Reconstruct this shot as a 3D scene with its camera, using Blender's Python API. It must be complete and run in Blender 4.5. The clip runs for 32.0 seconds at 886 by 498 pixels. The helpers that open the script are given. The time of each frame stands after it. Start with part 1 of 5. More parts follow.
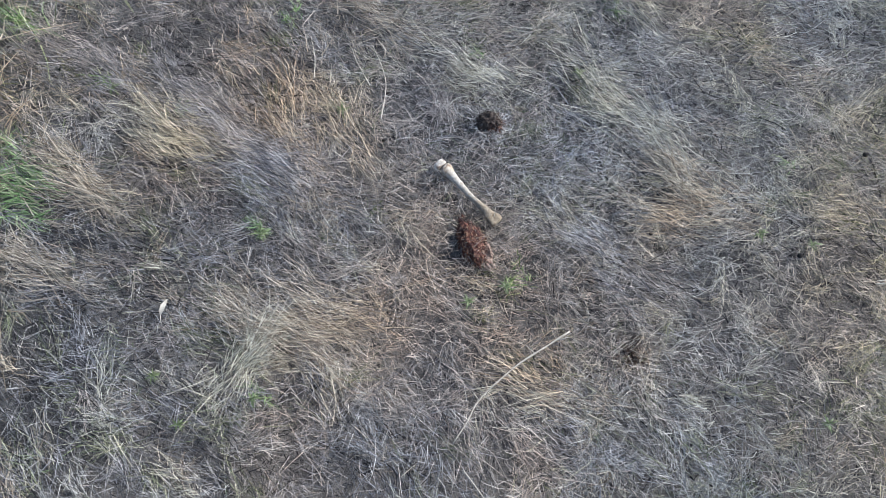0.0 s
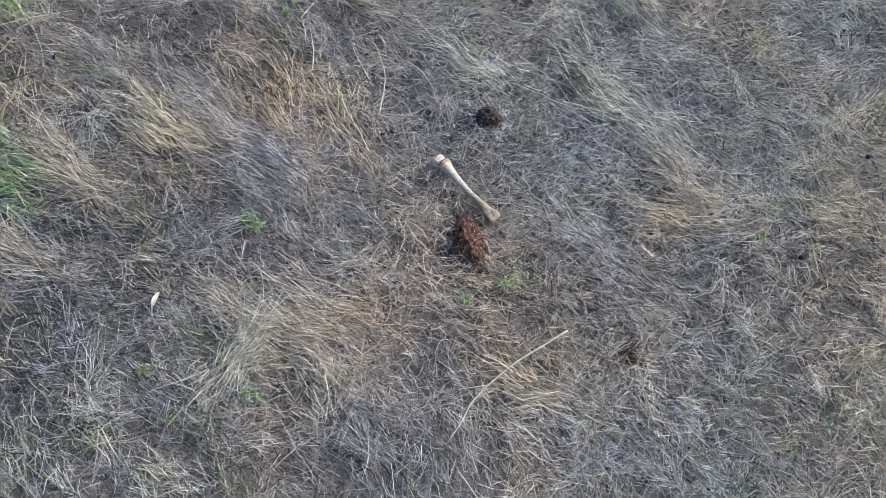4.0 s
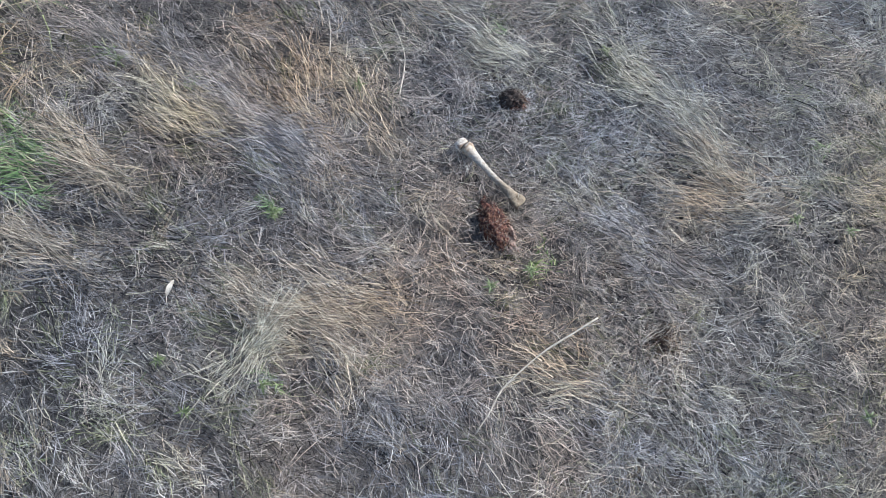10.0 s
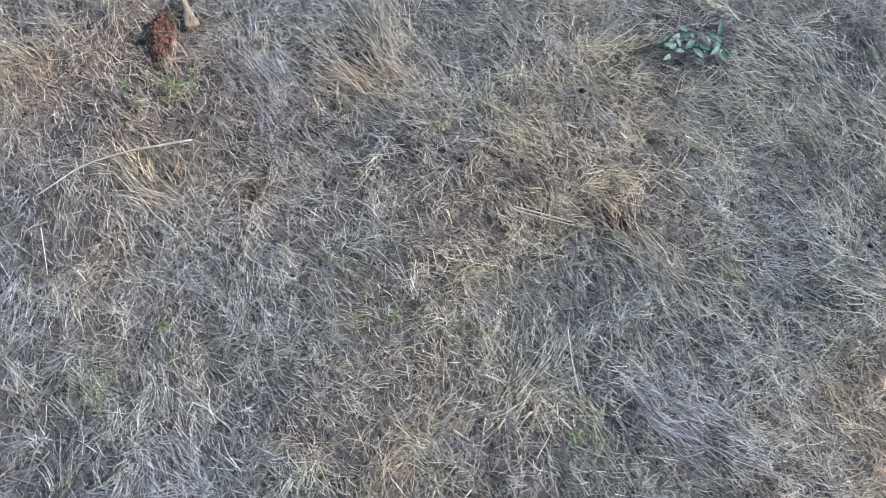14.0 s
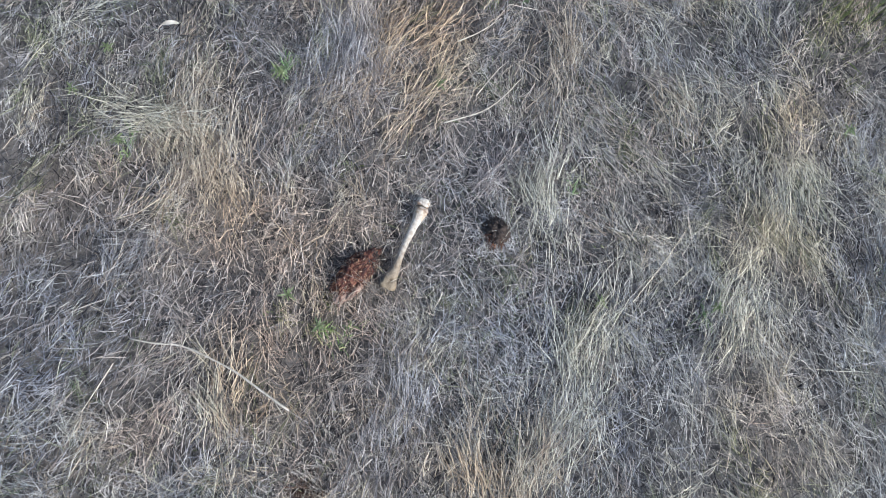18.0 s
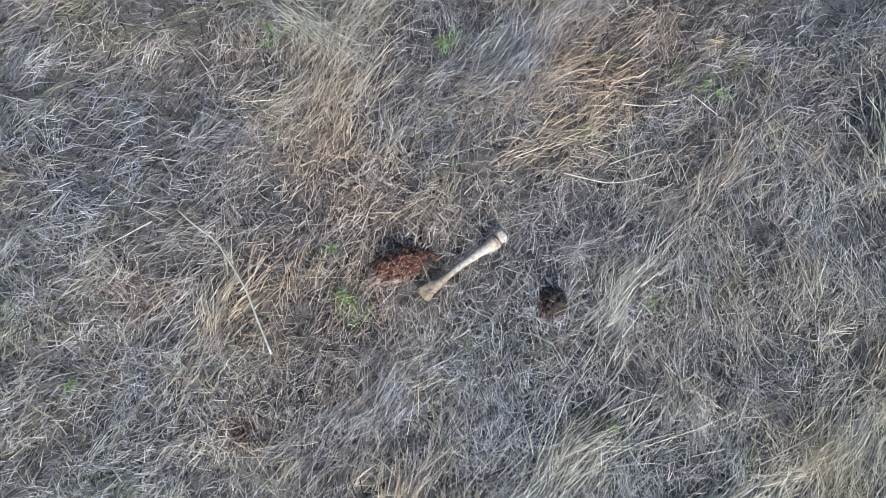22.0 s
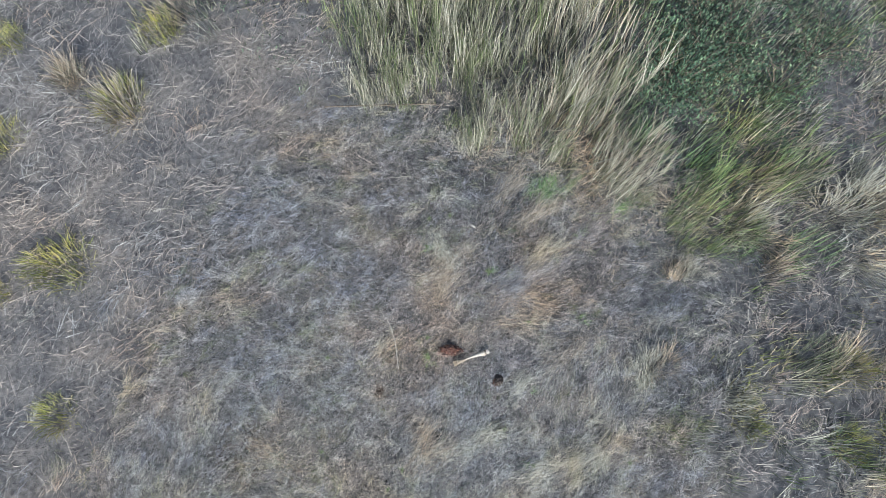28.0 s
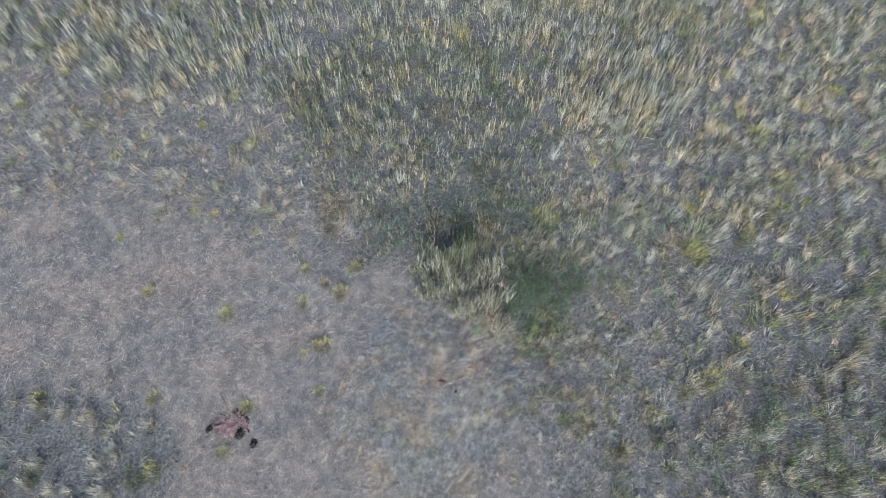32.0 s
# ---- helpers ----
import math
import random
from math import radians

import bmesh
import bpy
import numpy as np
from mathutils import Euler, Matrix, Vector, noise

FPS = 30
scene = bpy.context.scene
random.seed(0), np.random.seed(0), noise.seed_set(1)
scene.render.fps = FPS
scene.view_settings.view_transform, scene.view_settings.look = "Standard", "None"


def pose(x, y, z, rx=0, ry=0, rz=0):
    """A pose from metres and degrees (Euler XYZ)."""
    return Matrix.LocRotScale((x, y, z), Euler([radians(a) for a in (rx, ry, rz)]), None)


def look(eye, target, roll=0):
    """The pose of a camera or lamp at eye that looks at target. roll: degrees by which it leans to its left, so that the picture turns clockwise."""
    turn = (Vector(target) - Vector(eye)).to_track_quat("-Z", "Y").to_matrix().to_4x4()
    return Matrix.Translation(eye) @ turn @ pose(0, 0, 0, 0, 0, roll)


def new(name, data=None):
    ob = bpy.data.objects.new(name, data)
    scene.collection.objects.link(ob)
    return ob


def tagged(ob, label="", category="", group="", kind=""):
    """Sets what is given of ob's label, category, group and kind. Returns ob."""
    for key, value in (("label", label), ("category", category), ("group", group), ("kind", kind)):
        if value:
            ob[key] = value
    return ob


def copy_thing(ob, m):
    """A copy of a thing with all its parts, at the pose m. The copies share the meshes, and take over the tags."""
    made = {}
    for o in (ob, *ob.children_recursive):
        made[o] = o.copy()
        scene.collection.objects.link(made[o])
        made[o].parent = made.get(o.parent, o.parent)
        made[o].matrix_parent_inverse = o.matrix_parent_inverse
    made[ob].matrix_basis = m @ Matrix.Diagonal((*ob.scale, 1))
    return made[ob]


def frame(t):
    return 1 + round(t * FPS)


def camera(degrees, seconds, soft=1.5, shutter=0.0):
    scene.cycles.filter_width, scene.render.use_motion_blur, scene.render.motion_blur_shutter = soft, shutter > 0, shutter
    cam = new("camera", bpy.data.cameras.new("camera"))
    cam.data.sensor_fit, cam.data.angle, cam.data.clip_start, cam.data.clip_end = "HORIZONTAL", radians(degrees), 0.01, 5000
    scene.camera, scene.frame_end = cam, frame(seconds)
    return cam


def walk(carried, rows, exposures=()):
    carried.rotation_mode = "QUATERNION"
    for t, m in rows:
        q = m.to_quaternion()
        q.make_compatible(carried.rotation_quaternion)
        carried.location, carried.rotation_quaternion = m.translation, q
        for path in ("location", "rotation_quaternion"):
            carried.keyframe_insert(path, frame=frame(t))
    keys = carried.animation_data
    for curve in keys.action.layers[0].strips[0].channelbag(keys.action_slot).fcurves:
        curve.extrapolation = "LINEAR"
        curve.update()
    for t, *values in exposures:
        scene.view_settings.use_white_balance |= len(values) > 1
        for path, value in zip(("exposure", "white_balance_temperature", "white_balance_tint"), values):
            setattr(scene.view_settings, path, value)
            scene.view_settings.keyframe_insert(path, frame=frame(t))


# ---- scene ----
cam = camera(71.07, 32.0, soft=0.9, shutter=0.12)
PATH = [
    (0.0, -0.099, -0.851, 2.394, 14.29, 0.37, -0.79),
    (0.5, -0.090, -0.873, 2.388, 14.35, 0.16, -0.73),
    (1.0, -0.069, -0.901, 2.378, 14.47, 0.29, -0.66),
    (1.5, -0.083, -0.900, 2.381, 14.29, 0.08, -0.61),
    (2.0, -0.070, -0.892, 2.384, 14.27, 0.23, -0.56),
    (2.5, -0.079, -0.886, 2.374, 14.46, 0.05, -0.56),
    (4.5, -0.119, -0.857, 2.346, 14.45, -0.11, 0.11),
    (5.0, -0.160, -0.852, 2.332, 14.46, -0.29, 0.06),
    (5.5, -0.180, -0.843, 2.324, 14.47, -0.18, 0.02),
    (6.0, -0.189, -0.838, 2.320, 14.41, -0.24, -0.00),
    (6.5, -0.178, -0.844, 2.311, 14.49, -0.27, -0.09),
    (7.0, -0.191, -0.865, 2.304, 14.55, -0.28, -0.08),
    (7.5, -0.197, -0.881, 2.295, 14.43, -0.31, -0.05),
    (8.0, -0.194, -0.882, 2.290, 14.39, -0.34, -0.15),
    (8.5, -0.180, -0.900, 2.280, 14.63, -0.25, -0.17),
    (9.0, -0.166, -0.928, 2.268, 14.80, -0.25, -0.24),
    (9.5, -0.187, -0.924, 2.263, 14.75, -0.21, -0.28),
    (10.0, -0.199, -0.897, 2.262, 14.49, -0.21, -0.26),
    (10.5, -0.191, -0.892, 2.249, 14.50, -0.25, -0.31),
    (11.0, -0.173, -0.892, 2.242, 14.50, -0.19, -0.29),
    (11.5, -0.164, -0.894, 2.228, 14.67, -0.28, -0.42),
    (12.0, -0.157, -0.915, 2.221, 14.70, -0.38, -0.44),
    (12.5, 0.020, -0.970, 2.214, 14.75, -0.26, 1.25),
    (13.0, 0.435, -1.048, 2.206, 14.97, -0.09, 5.68),
    (13.5, 1.082, -1.049, 2.202, 13.06, 1.13, 13.78),
    (14.0, 1.601, -1.066, 2.190, 12.30, 1.15, 20.74),
    (14.5, 1.835, -1.095, 2.183, 12.16, 1.23, 25.71),
    (16.5, 1.710, -1.169, 2.268, 10.20, -0.73, 64.64),
    (17.0, 1.350, -0.825, 2.244, 9.81, -0.20, 64.89),
    (17.5, 0.860, -0.379, 2.192, 11.43, 0.15, 64.65),
    (18.0, 0.568, -0.109, 2.149, 14.01, 0.07, 64.70),
    (18.5, 0.455, -0.012, 2.121, 14.33, 0.04, 64.42),
    (19.0, 0.437, -0.016, 2.100, 14.66, -0.27, 64.13),
    (19.5, 0.448, -0.017, 2.087, 14.71, -0.22, 67.50),
    (20.0, 0.458, -0.025, 2.078, 14.66, -0.47, 72.01),
    (20.5, 0.451, -0.030, 2.074, 14.29, -0.57, 77.68),
    (21.0, 0.460, -0.039, 2.067, 14.33, -0.76, 83.54),
    (21.5, 0.443, -0.044, 2.069, 13.75, -0.81, 89.34),
    (22.0, 0.452, -0.035, 2.062, 13.46, -0.52, 95.73),
    (22.5, 0.458, -0.031, 2.058, 13.51, -0.34, 101.28),
    (23.0, 0.444, -0.042, 2.052, 13.16, -0.44, 106.41),
    (23.5, 0.432, -0.057, 2.040, 13.15, -0.35, 111.83),
    (24.0, 0.428, -0.080, 2.035, 13.07, -0.67, 115.02),
    (24.5, 0.424, -0.067, 2.021, 13.06, -0.50, 114.96),
    (26.5, 0.445, -0.025, 2.746, 14.07, 0.10, 113.78),
    (27.0, 0.431, -0.082, 3.532, 13.59, -0.26, 113.35),
    (27.5, 0.480, -0.097, 4.539, 14.01, -0.37, 113.14),
    (28.0, 0.563, -0.190, 5.944, 14.13, -1.28, 112.89),
    (28.5, 0.648, -0.151, 7.715, 14.65, -1.00, 112.59),
    (29.0, 0.940, -0.016, 9.445, 16.31, -0.79, 112.34),
    (29.5, 1.336, 0.194, 11.463, 17.99, -0.52, 112.18),
    (30.0, 1.576, 0.337, 13.312, 18.48, -0.27, 111.94),
    (30.5, 1.861, 0.538, 15.091, 19.05, 0.01, 111.74),
    (31.0, 2.131, 0.860, 17.075, 19.60, 0.49, 111.61),
    (31.5, 2.399, 1.167, 18.754, 20.22, 0.84, 111.41),
    (32.0, 2.525, 1.291, 19.142, 20.68, 0.35, 117.42),
]
walk(cam, [(t, pose(*p)) for t, *p in PATH], exposures=[(0.0, 0.46, 5800, 9), (11.5, 0.48, 5800, 9), (13.5, 0.57, 5800, 9), (17.0, 0.51, 5800, 9), (19.0, 0.37, 5800, 9), (22.0, 0.42, 5800, 9), (24.5, 0.34, 5800, 9), (27.0, 0.49, 5940, 6), (28.5, 0.59, 5780, 7), (30.0, 0.64, 5780, 8), (32.0, 0.65, 5780, 9)])

# ---- light ----
world = bpy.data.worlds.new("evening_sky")
scene.world = world
world.use_nodes = True
sky = world.node_tree.nodes.new("ShaderNodeTexSky")
sky.sky_type, sky.sun_disc = "NISHITA", False
SUN_ELEVATION, SUN_AZIMUTH = 33.0, 27.0     # degrees; azimuth counted from +x towards +y
sky.sun_elevation, sky.sun_rotation = radians(SUN_ELEVATION), radians(90 - SUN_AZIMUTH)
sky.air_density, sky.dust_density = 1.0, 2.0
back = world.node_tree.nodes["Background"]
world.node_tree.links.new(sky.outputs[0], back.inputs[0])
back.inputs[1].default_value = 0.10
sun = new("sun", bpy.data.lights.new("sun", "SUN"))
sun.data.energy, sun.data.angle, sun.data.color = 3.6, radians(16), (1.0, 0.95, 0.88)
away = Vector((math.cos(radians(SUN_AZIMUTH)) * math.cos(radians(SUN_ELEVATION)), math.sin(radians(SUN_AZIMUTH)) * math.cos(radians(SUN_ELEVATION)), math.sin(radians(SUN_ELEVATION))))
sun.matrix_world = look(away * 60, (0, 0, 0))


# ---- materials ----
def material(name):
    m = bpy.data.materials.new(name)
    m.use_nodes = True
    return m, m.node_tree.nodes, m.node_tree.links, m.node_tree.nodes["Principled BSDF"]


def ramp(nodes, stops):
    r = nodes.new("ShaderNodeValToRGB")
    while len(r.color_ramp.elements) < len(stops):
        r.color_ramp.elements.new(0.5)
    for e, (p, c) in zip(r.color_ramp.elements, stops):
        e.position, e.color = p, (*c, 1)
    return r


def noise_tex(nodes, links, scale, detail=4.0, rough=0.55):
    c = nodes.new("ShaderNodeTexCoord")
    n = nodes.new("ShaderNodeTexNoise")
    n.inputs["Scale"].default_value, n.inputs["Detail"].default_value, n.inputs["Roughness"].default_value = scale, detail, rough
    links.new(c.outputs["Object"], n.inputs["Vector"])
    return n


def mixed(nodes, links, fac, a, b, kind="MIX"):
    x = nodes.new("ShaderNodeMix")
    x.data_type, x.blend_type = "RGBA", kind
    for sock, v in ((x.inputs["Factor"], fac), (x.inputs["A"], a), (x.inputs["B"], b)):
        if isinstance(v, bpy.types.NodeSocket):
            links.new(v, sock)
        else:
            sock.default_value = v if isinstance(v, (int, float)) else (*v, 1)
    return x.outputs["Result"]


def blade_material(name, stops, patch, patch_stops, patch_scale=0.9, rough=0.75, clump=None, clump_scale=4.0):
    """Dry or green blades: every blade takes its own tone, and wide patches shift the tone of whole areas."""
    m, nodes, links, bsdf = material(name)
    geo = nodes.new("ShaderNodeNewGeometry")
    own = ramp(nodes, stops)
    links.new(geo.outputs["Random Per Island"], own.inputs["Fac"])
    wide = noise_tex(nodes, links, patch_scale, 3.0)
    area = ramp(nodes, patch_stops)
    links.new(wide.outputs["Fac"], area.inputs["Fac"])
    tint = mixed(nodes, links, patch, own.outputs["Color"], area.outputs["Color"], "MULTIPLY")
    if clump:
        # smaller spots darkened in the colour, like shaded gaps among the blades
        patches = noise_tex(nodes, links, clump_scale, 2.0)
        shade = ramp(nodes, [(0.36, (clump[0],) * 3), (0.64, (clump[1],) * 3)])
        links.new(patches.outputs["Fac"], shade.inputs["Fac"])
        tint = mixed(nodes, links, 1.0, tint, shade.outputs["Color"], "MULTIPLY")
    fine = noise_tex(nodes, links, 45.0, 2.0)
    spots = ramp(nodes, [(0.3, (0.72, 0.70, 0.68)), (0.65, (1.08, 1.08, 1.08))])
    links.new(fine.outputs["Fac"], spots.inputs["Fac"])
    links.new(mixed(nodes, links, 1.0, tint, spots.outputs["Color"], "MULTIPLY"), bsdf.inputs["Base Color"])
    bsdf.inputs["Roughness"].default_value = rough
    bsdf.inputs["Specular IOR Level"].default_value = 0.3
    return m


def plain(name, stops, scale, rough=0.8, bump=0.0, bump_scale=60.0, detail=5.0):
    m, nodes, links, bsdf = material(name)
    n = noise_tex(nodes, links, scale, detail)
    r = ramp(nodes, stops)
    links.new(n.outputs["Fac"], r.inputs["Fac"])
    links.new(r.outputs["Color"], bsdf.inputs["Base Color"])
    bsdf.inputs["Roughness"].default_value = rough
    if bump:
        b = nodes.new("ShaderNodeBump")
        b.inputs["Strength"].default_value, b.inputs["Distance"].default_value = bump, 0.01
        k = noise_tex(nodes, links, bump_scale, 6.0)
        links.new(k.outputs["Fac"], b.inputs["Height"])
        links.new(b.outputs["Normal"], bsdf.inputs["Normal"])
    return m


# random tone patches: blue end paints cool shadow, warm end paints highlights
PATCH = [(0.34, (0.80, 0.86, 0.97)), (0.5, (0.98, 0.99, 1.0)), (0.64, (1.17, 1.04, 0.90))]
M_SOIL = plain("thatch_soil", [(0.30, (0.098, 0.091, 0.086)), (0.48, (0.163, 0.152, 0.141)), (0.68, (0.247, 0.229, 0.209))], 22.0, 0.95, 0.9, 140.0, 9.0)
patches = noise_tex(M_SOIL.node_tree.nodes, M_SOIL.node_tree.links, 3.2, 2.0)
soil_tone = ramp(M_SOIL.node_tree.nodes, [(0.34, (0.80, 0.81, 0.83)), (0.66, (1.12, 1.10, 1.07))])
M_SOIL.node_tree.links.new(patches.outputs["Fac"], soil_tone.inputs["Fac"])
soil_base = M_SOIL.node_tree.nodes["Principled BSDF"].inputs["Base Color"]
M_SOIL.node_tree.links.new(mixed(M_SOIL.node_tree.nodes, M_SOIL.node_tree.links, 1.0, soil_base.links[0].from_socket, soil_tone.outputs["Color"], "MULTIPLY"), soil_base)
for broad, low, high in ((1.6, (0.88, 0.885, 0.90), (1.10, 1.09, 1.07)), (0.4, (0.88, 0.91, 0.96), (1.11, 1.07, 1.03))):
    blotch = noise_tex(M_SOIL.node_tree.nodes, M_SOIL.node_tree.links, broad, 3.0)
    tone = ramp(M_SOIL.node_tree.nodes, [(0.38, low), (0.62, high)])
    M_SOIL.node_tree.links.new(blotch.outputs["Fac"], tone.inputs["Fac"])
    M_SOIL.node_tree.links.new(mixed(M_SOIL.node_tree.nodes, M_SOIL.node_tree.links, 1.0, soil_base.links[0].from_socket, tone.outputs["Color"], "MULTIPLY"), soil_base)
# darker soil for shade in meadow gaps: share stored on ground, broken by noise
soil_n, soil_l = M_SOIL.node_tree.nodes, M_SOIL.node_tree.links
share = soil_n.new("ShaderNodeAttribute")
share.attribute_name = "gap_shade"
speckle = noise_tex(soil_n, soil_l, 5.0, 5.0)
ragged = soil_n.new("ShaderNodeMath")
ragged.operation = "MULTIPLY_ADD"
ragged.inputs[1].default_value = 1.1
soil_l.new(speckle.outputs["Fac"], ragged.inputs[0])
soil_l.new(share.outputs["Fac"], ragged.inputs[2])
gap_shade_edge = ramp(soil_n, [(0.72, (0, 0, 0)), (1.0, (1, 1, 1))])
soil_l.new(ragged.outputs[0], gap_shade_edge.inputs["Fac"])
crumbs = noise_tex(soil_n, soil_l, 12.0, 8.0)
gap_shade_tone = ramp(soil_n, [(0.30, (0.045, 0.046, 0.05)), (0.5, (0.115, 0.114, 0.116)), (0.7, (0.22, 0.216, 0.208))])
soil_l.new(crumbs.outputs["Fac"], gap_shade_tone.inputs["Fac"])
soil_l.new(mixed(soil_n, soil_l, gap_shade_edge.outputs["Color"], soil_base.links[0].from_socket, gap_shade_tone.outputs["Color"]), soil_base)
# Thatch toned near black, so the gaps between blades look deep in shadow
M_SHADED_THATCH = blade_material("shaded_thatch", [(0.0, (0.020, 0.020, 0.024)), (0.5, (0.065, 0.064, 0.068)), (1.0, (0.19, 0.183, 0.182))], 1.0, PATCH)
M_STRAW = blade_material("dry_straw", [(0.0, (0.15, 0.147, 0.15)), (0.25, (0.39, 0.378, 0.372)), (0.6, (0.58, 0.555, 0.527)), (0.85, (0.70, 0.67, 0.62)), (1.0, (0.81, 0.785, 0.725))], 1.0, PATCH, clump=(0.50, 1.20), clump_scale=9.0)
M_LAWN = blade_material("trampled_straw", [(0.0, (0.30, 0.276, 0.247)), (0.5, (0.445, 0.411, 0.366)), (1.0, (0.62, 0.573, 0.50))], 1.0, [(0.36, (0.88, 0.92, 1.0)), (0.5, (1.02, 0.99, 0.96)), (0.64, (1.13, 1.0, 0.91))], 0.22, clump=(0.80, 1.14), clump_scale=3.2)
M_GREY = blade_material("weathered_straw", [(0.0, (0.17, 0.172, 0.19)), (0.5, (0.37, 0.368, 0.39)), (1.0, (0.60, 0.60, 0.61))], 1.0, PATCH, clump=(0.55, 1.15), clump_scale=9.0)
M_TAN = blade_material("tan_straw", [(0.0, (0.24, 0.18, 0.125)), (0.5, (0.49, 0.42, 0.325)), (1.0, (0.73, 0.65, 0.51))], 1.0, PATCH)
M_PALE = blade_material("pale_straw", [(0.0, (0.38, 0.36, 0.30)), (0.5, (0.60, 0.57, 0.47)), (1.0, (0.82, 0.79, 0.68))], 1.0, PATCH)
M_GREEN = blade_material("green_blades", [(0.0, (0.09, 0.13, 0.055)), (0.5, (0.19, 0.26, 0.10)), (0.8, (0.30, 0.36, 0.15)), (1.0, (0.50, 0.50, 0.30))], 1.0, PATCH)
# grey litter, toned darker and bluer for shadow between the tussocks
M_LITTER = blade_material("dark_litter", [(0.0, (0.06, 0.062, 0.07)), (0.5, (0.16, 0.16, 0.172)), (1.0, (0.38, 0.37, 0.365))], 1.0, PATCH)
M_ROSY = blade_material("rosy_straw", [(0.0, (0.22, 0.185, 0.17)), (0.5, (0.50, 0.43, 0.375)), (1.0, (0.72, 0.65, 0.57))], 1.0, PATCH)
M_HAY = blade_material("hay_coloured_straw", [(0.0, (0.34, 0.32, 0.24)), (0.5, (0.59, 0.56, 0.44)), (1.0, (0.83, 0.80, 0.67))], 1.0, PATCH)
M_ASH = blade_material("ash_pale_straw", [(0.0, (0.28, 0.274, 0.258)), (0.5, (0.55, 0.54, 0.495)), (1.0, (0.79, 0.775, 0.705))], 1.0, PATCH, clump=(0.7, 1.12), clump_scale=9.0)
M_MEADOW = blade_material("pale_meadow_blades", [(0.0, (0.19, 0.20, 0.14)), (0.35, (0.40, 0.405, 0.30)), (0.75, (0.63, 0.62, 0.49)), (1.0, (0.82, 0.79, 0.66))], 1.0, PATCH, clump=(0.75, 1.15), clump_scale=2.0)
M_SKIN = plain("pale_torn_skin", [(0.3, (0.20, 0.10, 0.075)), (0.5, (0.40, 0.27, 0.21)), (0.7, (0.58, 0.45, 0.36))], 70.0, 0.7, 0.6, 160.0)
M_REED = blade_material("dry_reed", [(0.0, (0.15, 0.155, 0.10)), (0.4, (0.33, 0.33, 0.235)), (0.8, (0.52, 0.505, 0.385)), (1.0, (0.70, 0.67, 0.55))], 1.0, PATCH, clump=(0.65, 1.12), clump_scale=3.0)
M_FLECK = blade_material("tan_hide_flecks", [(0.0, (0.26, 0.14, 0.085)), (0.5, (0.42, 0.26, 0.165)), (1.0, (0.66, 0.48, 0.34))], 1.0, PATCH, 6.0)
M_FRESH = blade_material("fresh_blades", [(0.0, (0.11, 0.20, 0.085)), (0.5, (0.235, 0.37, 0.15)), (0.8, (0.37, 0.49, 0.23)), (1.0, (0.58, 0.61, 0.38))], 1.0, PATCH)
M_OLIVE = blade_material("half_green_blades", [(0.0, (0.09, 0.12, 0.06)), (0.35, (0.22, 0.25, 0.14)), (0.7, (0.42, 0.42, 0.28)), (1.0, (0.68, 0.65, 0.48))], 1.0, PATCH, clump=(0.65, 1.15), clump_scale=2.5)
# undergrowth tone kept dark to carry the shade between grass clumps
M_UNDER = blade_material("shaded_undergrowth", [(0.0, (0.05, 0.06, 0.046)), (0.5, (0.13, 0.142, 0.11)), (0.85, (0.24, 0.247, 0.19)), (1.0, (0.42, 0.41, 0.33))], 1.0, PATCH, clump=(0.55, 1.25), clump_scale=1.5)
M_YELLOW = blade_material("yellow_green_blades", [(0.0, (0.20, 0.25, 0.05)), (0.5, (0.42, 0.43, 0.11)), (1.0, (0.74, 0.62, 0.26))], 1.0, PATCH)
M_LEAF = blade_material("green_shrub_leaves", [(0.0, (0.045, 0.078, 0.052)), (0.5, (0.105, 0.17, 0.105)), (0.85, (0.20, 0.31, 0.17)), (1.0, (0.38, 0.48, 0.28))], 1.0, PATCH, 0.9, 0.85, (0.65, 1.2), 3.0)
M_LEAF_GREY = blade_material("grey_shrub_leaves", [(0.0, (0.035, 0.045, 0.035)), (0.5, (0.09, 0.105, 0.075)), (0.85, (0.19, 0.205, 0.145)), (1.0, (0.36, 0.37, 0.27))], 1.0, PATCH, 0.9, 0.85, (0.7, 1.2), 3.0)
M_DEAD = blade_material("dead_brown_weed", [(0.0, (0.05, 0.035, 0.03)), (0.5, (0.14, 0.095, 0.08)), (1.0, (0.33, 0.25, 0.21))], 1.0, PATCH)
M_WEED = plain("weed_leaf", [(0.3, (0.12, 0.165, 0.07)), (0.7, (0.23, 0.28, 0.135))], 30.0, 0.55)
M_SAGE = plain("blue_green_leaf", [(0.3, (0.055, 0.12, 0.095)), (0.7, (0.15, 0.24, 0.19))], 30.0, 0.6)
M_STEM = plain("pale_dry_stem", [(0.3, (0.42, 0.38, 0.31)), (0.7, (0.72, 0.68, 0.59))], 40.0, 0.7, 0.3, 200.0)
M_TWIG = plain("brown_twig", [(0.3, (0.10, 0.08, 0.06)), (0.7, (0.22, 0.18, 0.14))], 30.0, 0.85)
M_FLESH = plain("dried_hide", [(0.30, (0.025, 0.010, 0.009)), (0.44, (0.085, 0.025, 0.018)), (0.55, (0.16, 0.058, 0.036)), (0.64, (0.28, 0.14, 0.082)), (0.74, (0.46, 0.32, 0.21))], 75.0, 0.6, 0.8, 160.0)
M_RUST = blade_material("rust_hair", [(0.0, (0.025, 0.011, 0.009)), (0.4, (0.09, 0.032, 0.020)), (0.75, (0.17, 0.070, 0.040)), (1.0, (0.36, 0.215, 0.13))], 1.0, PATCH, 6.0, 0.6)
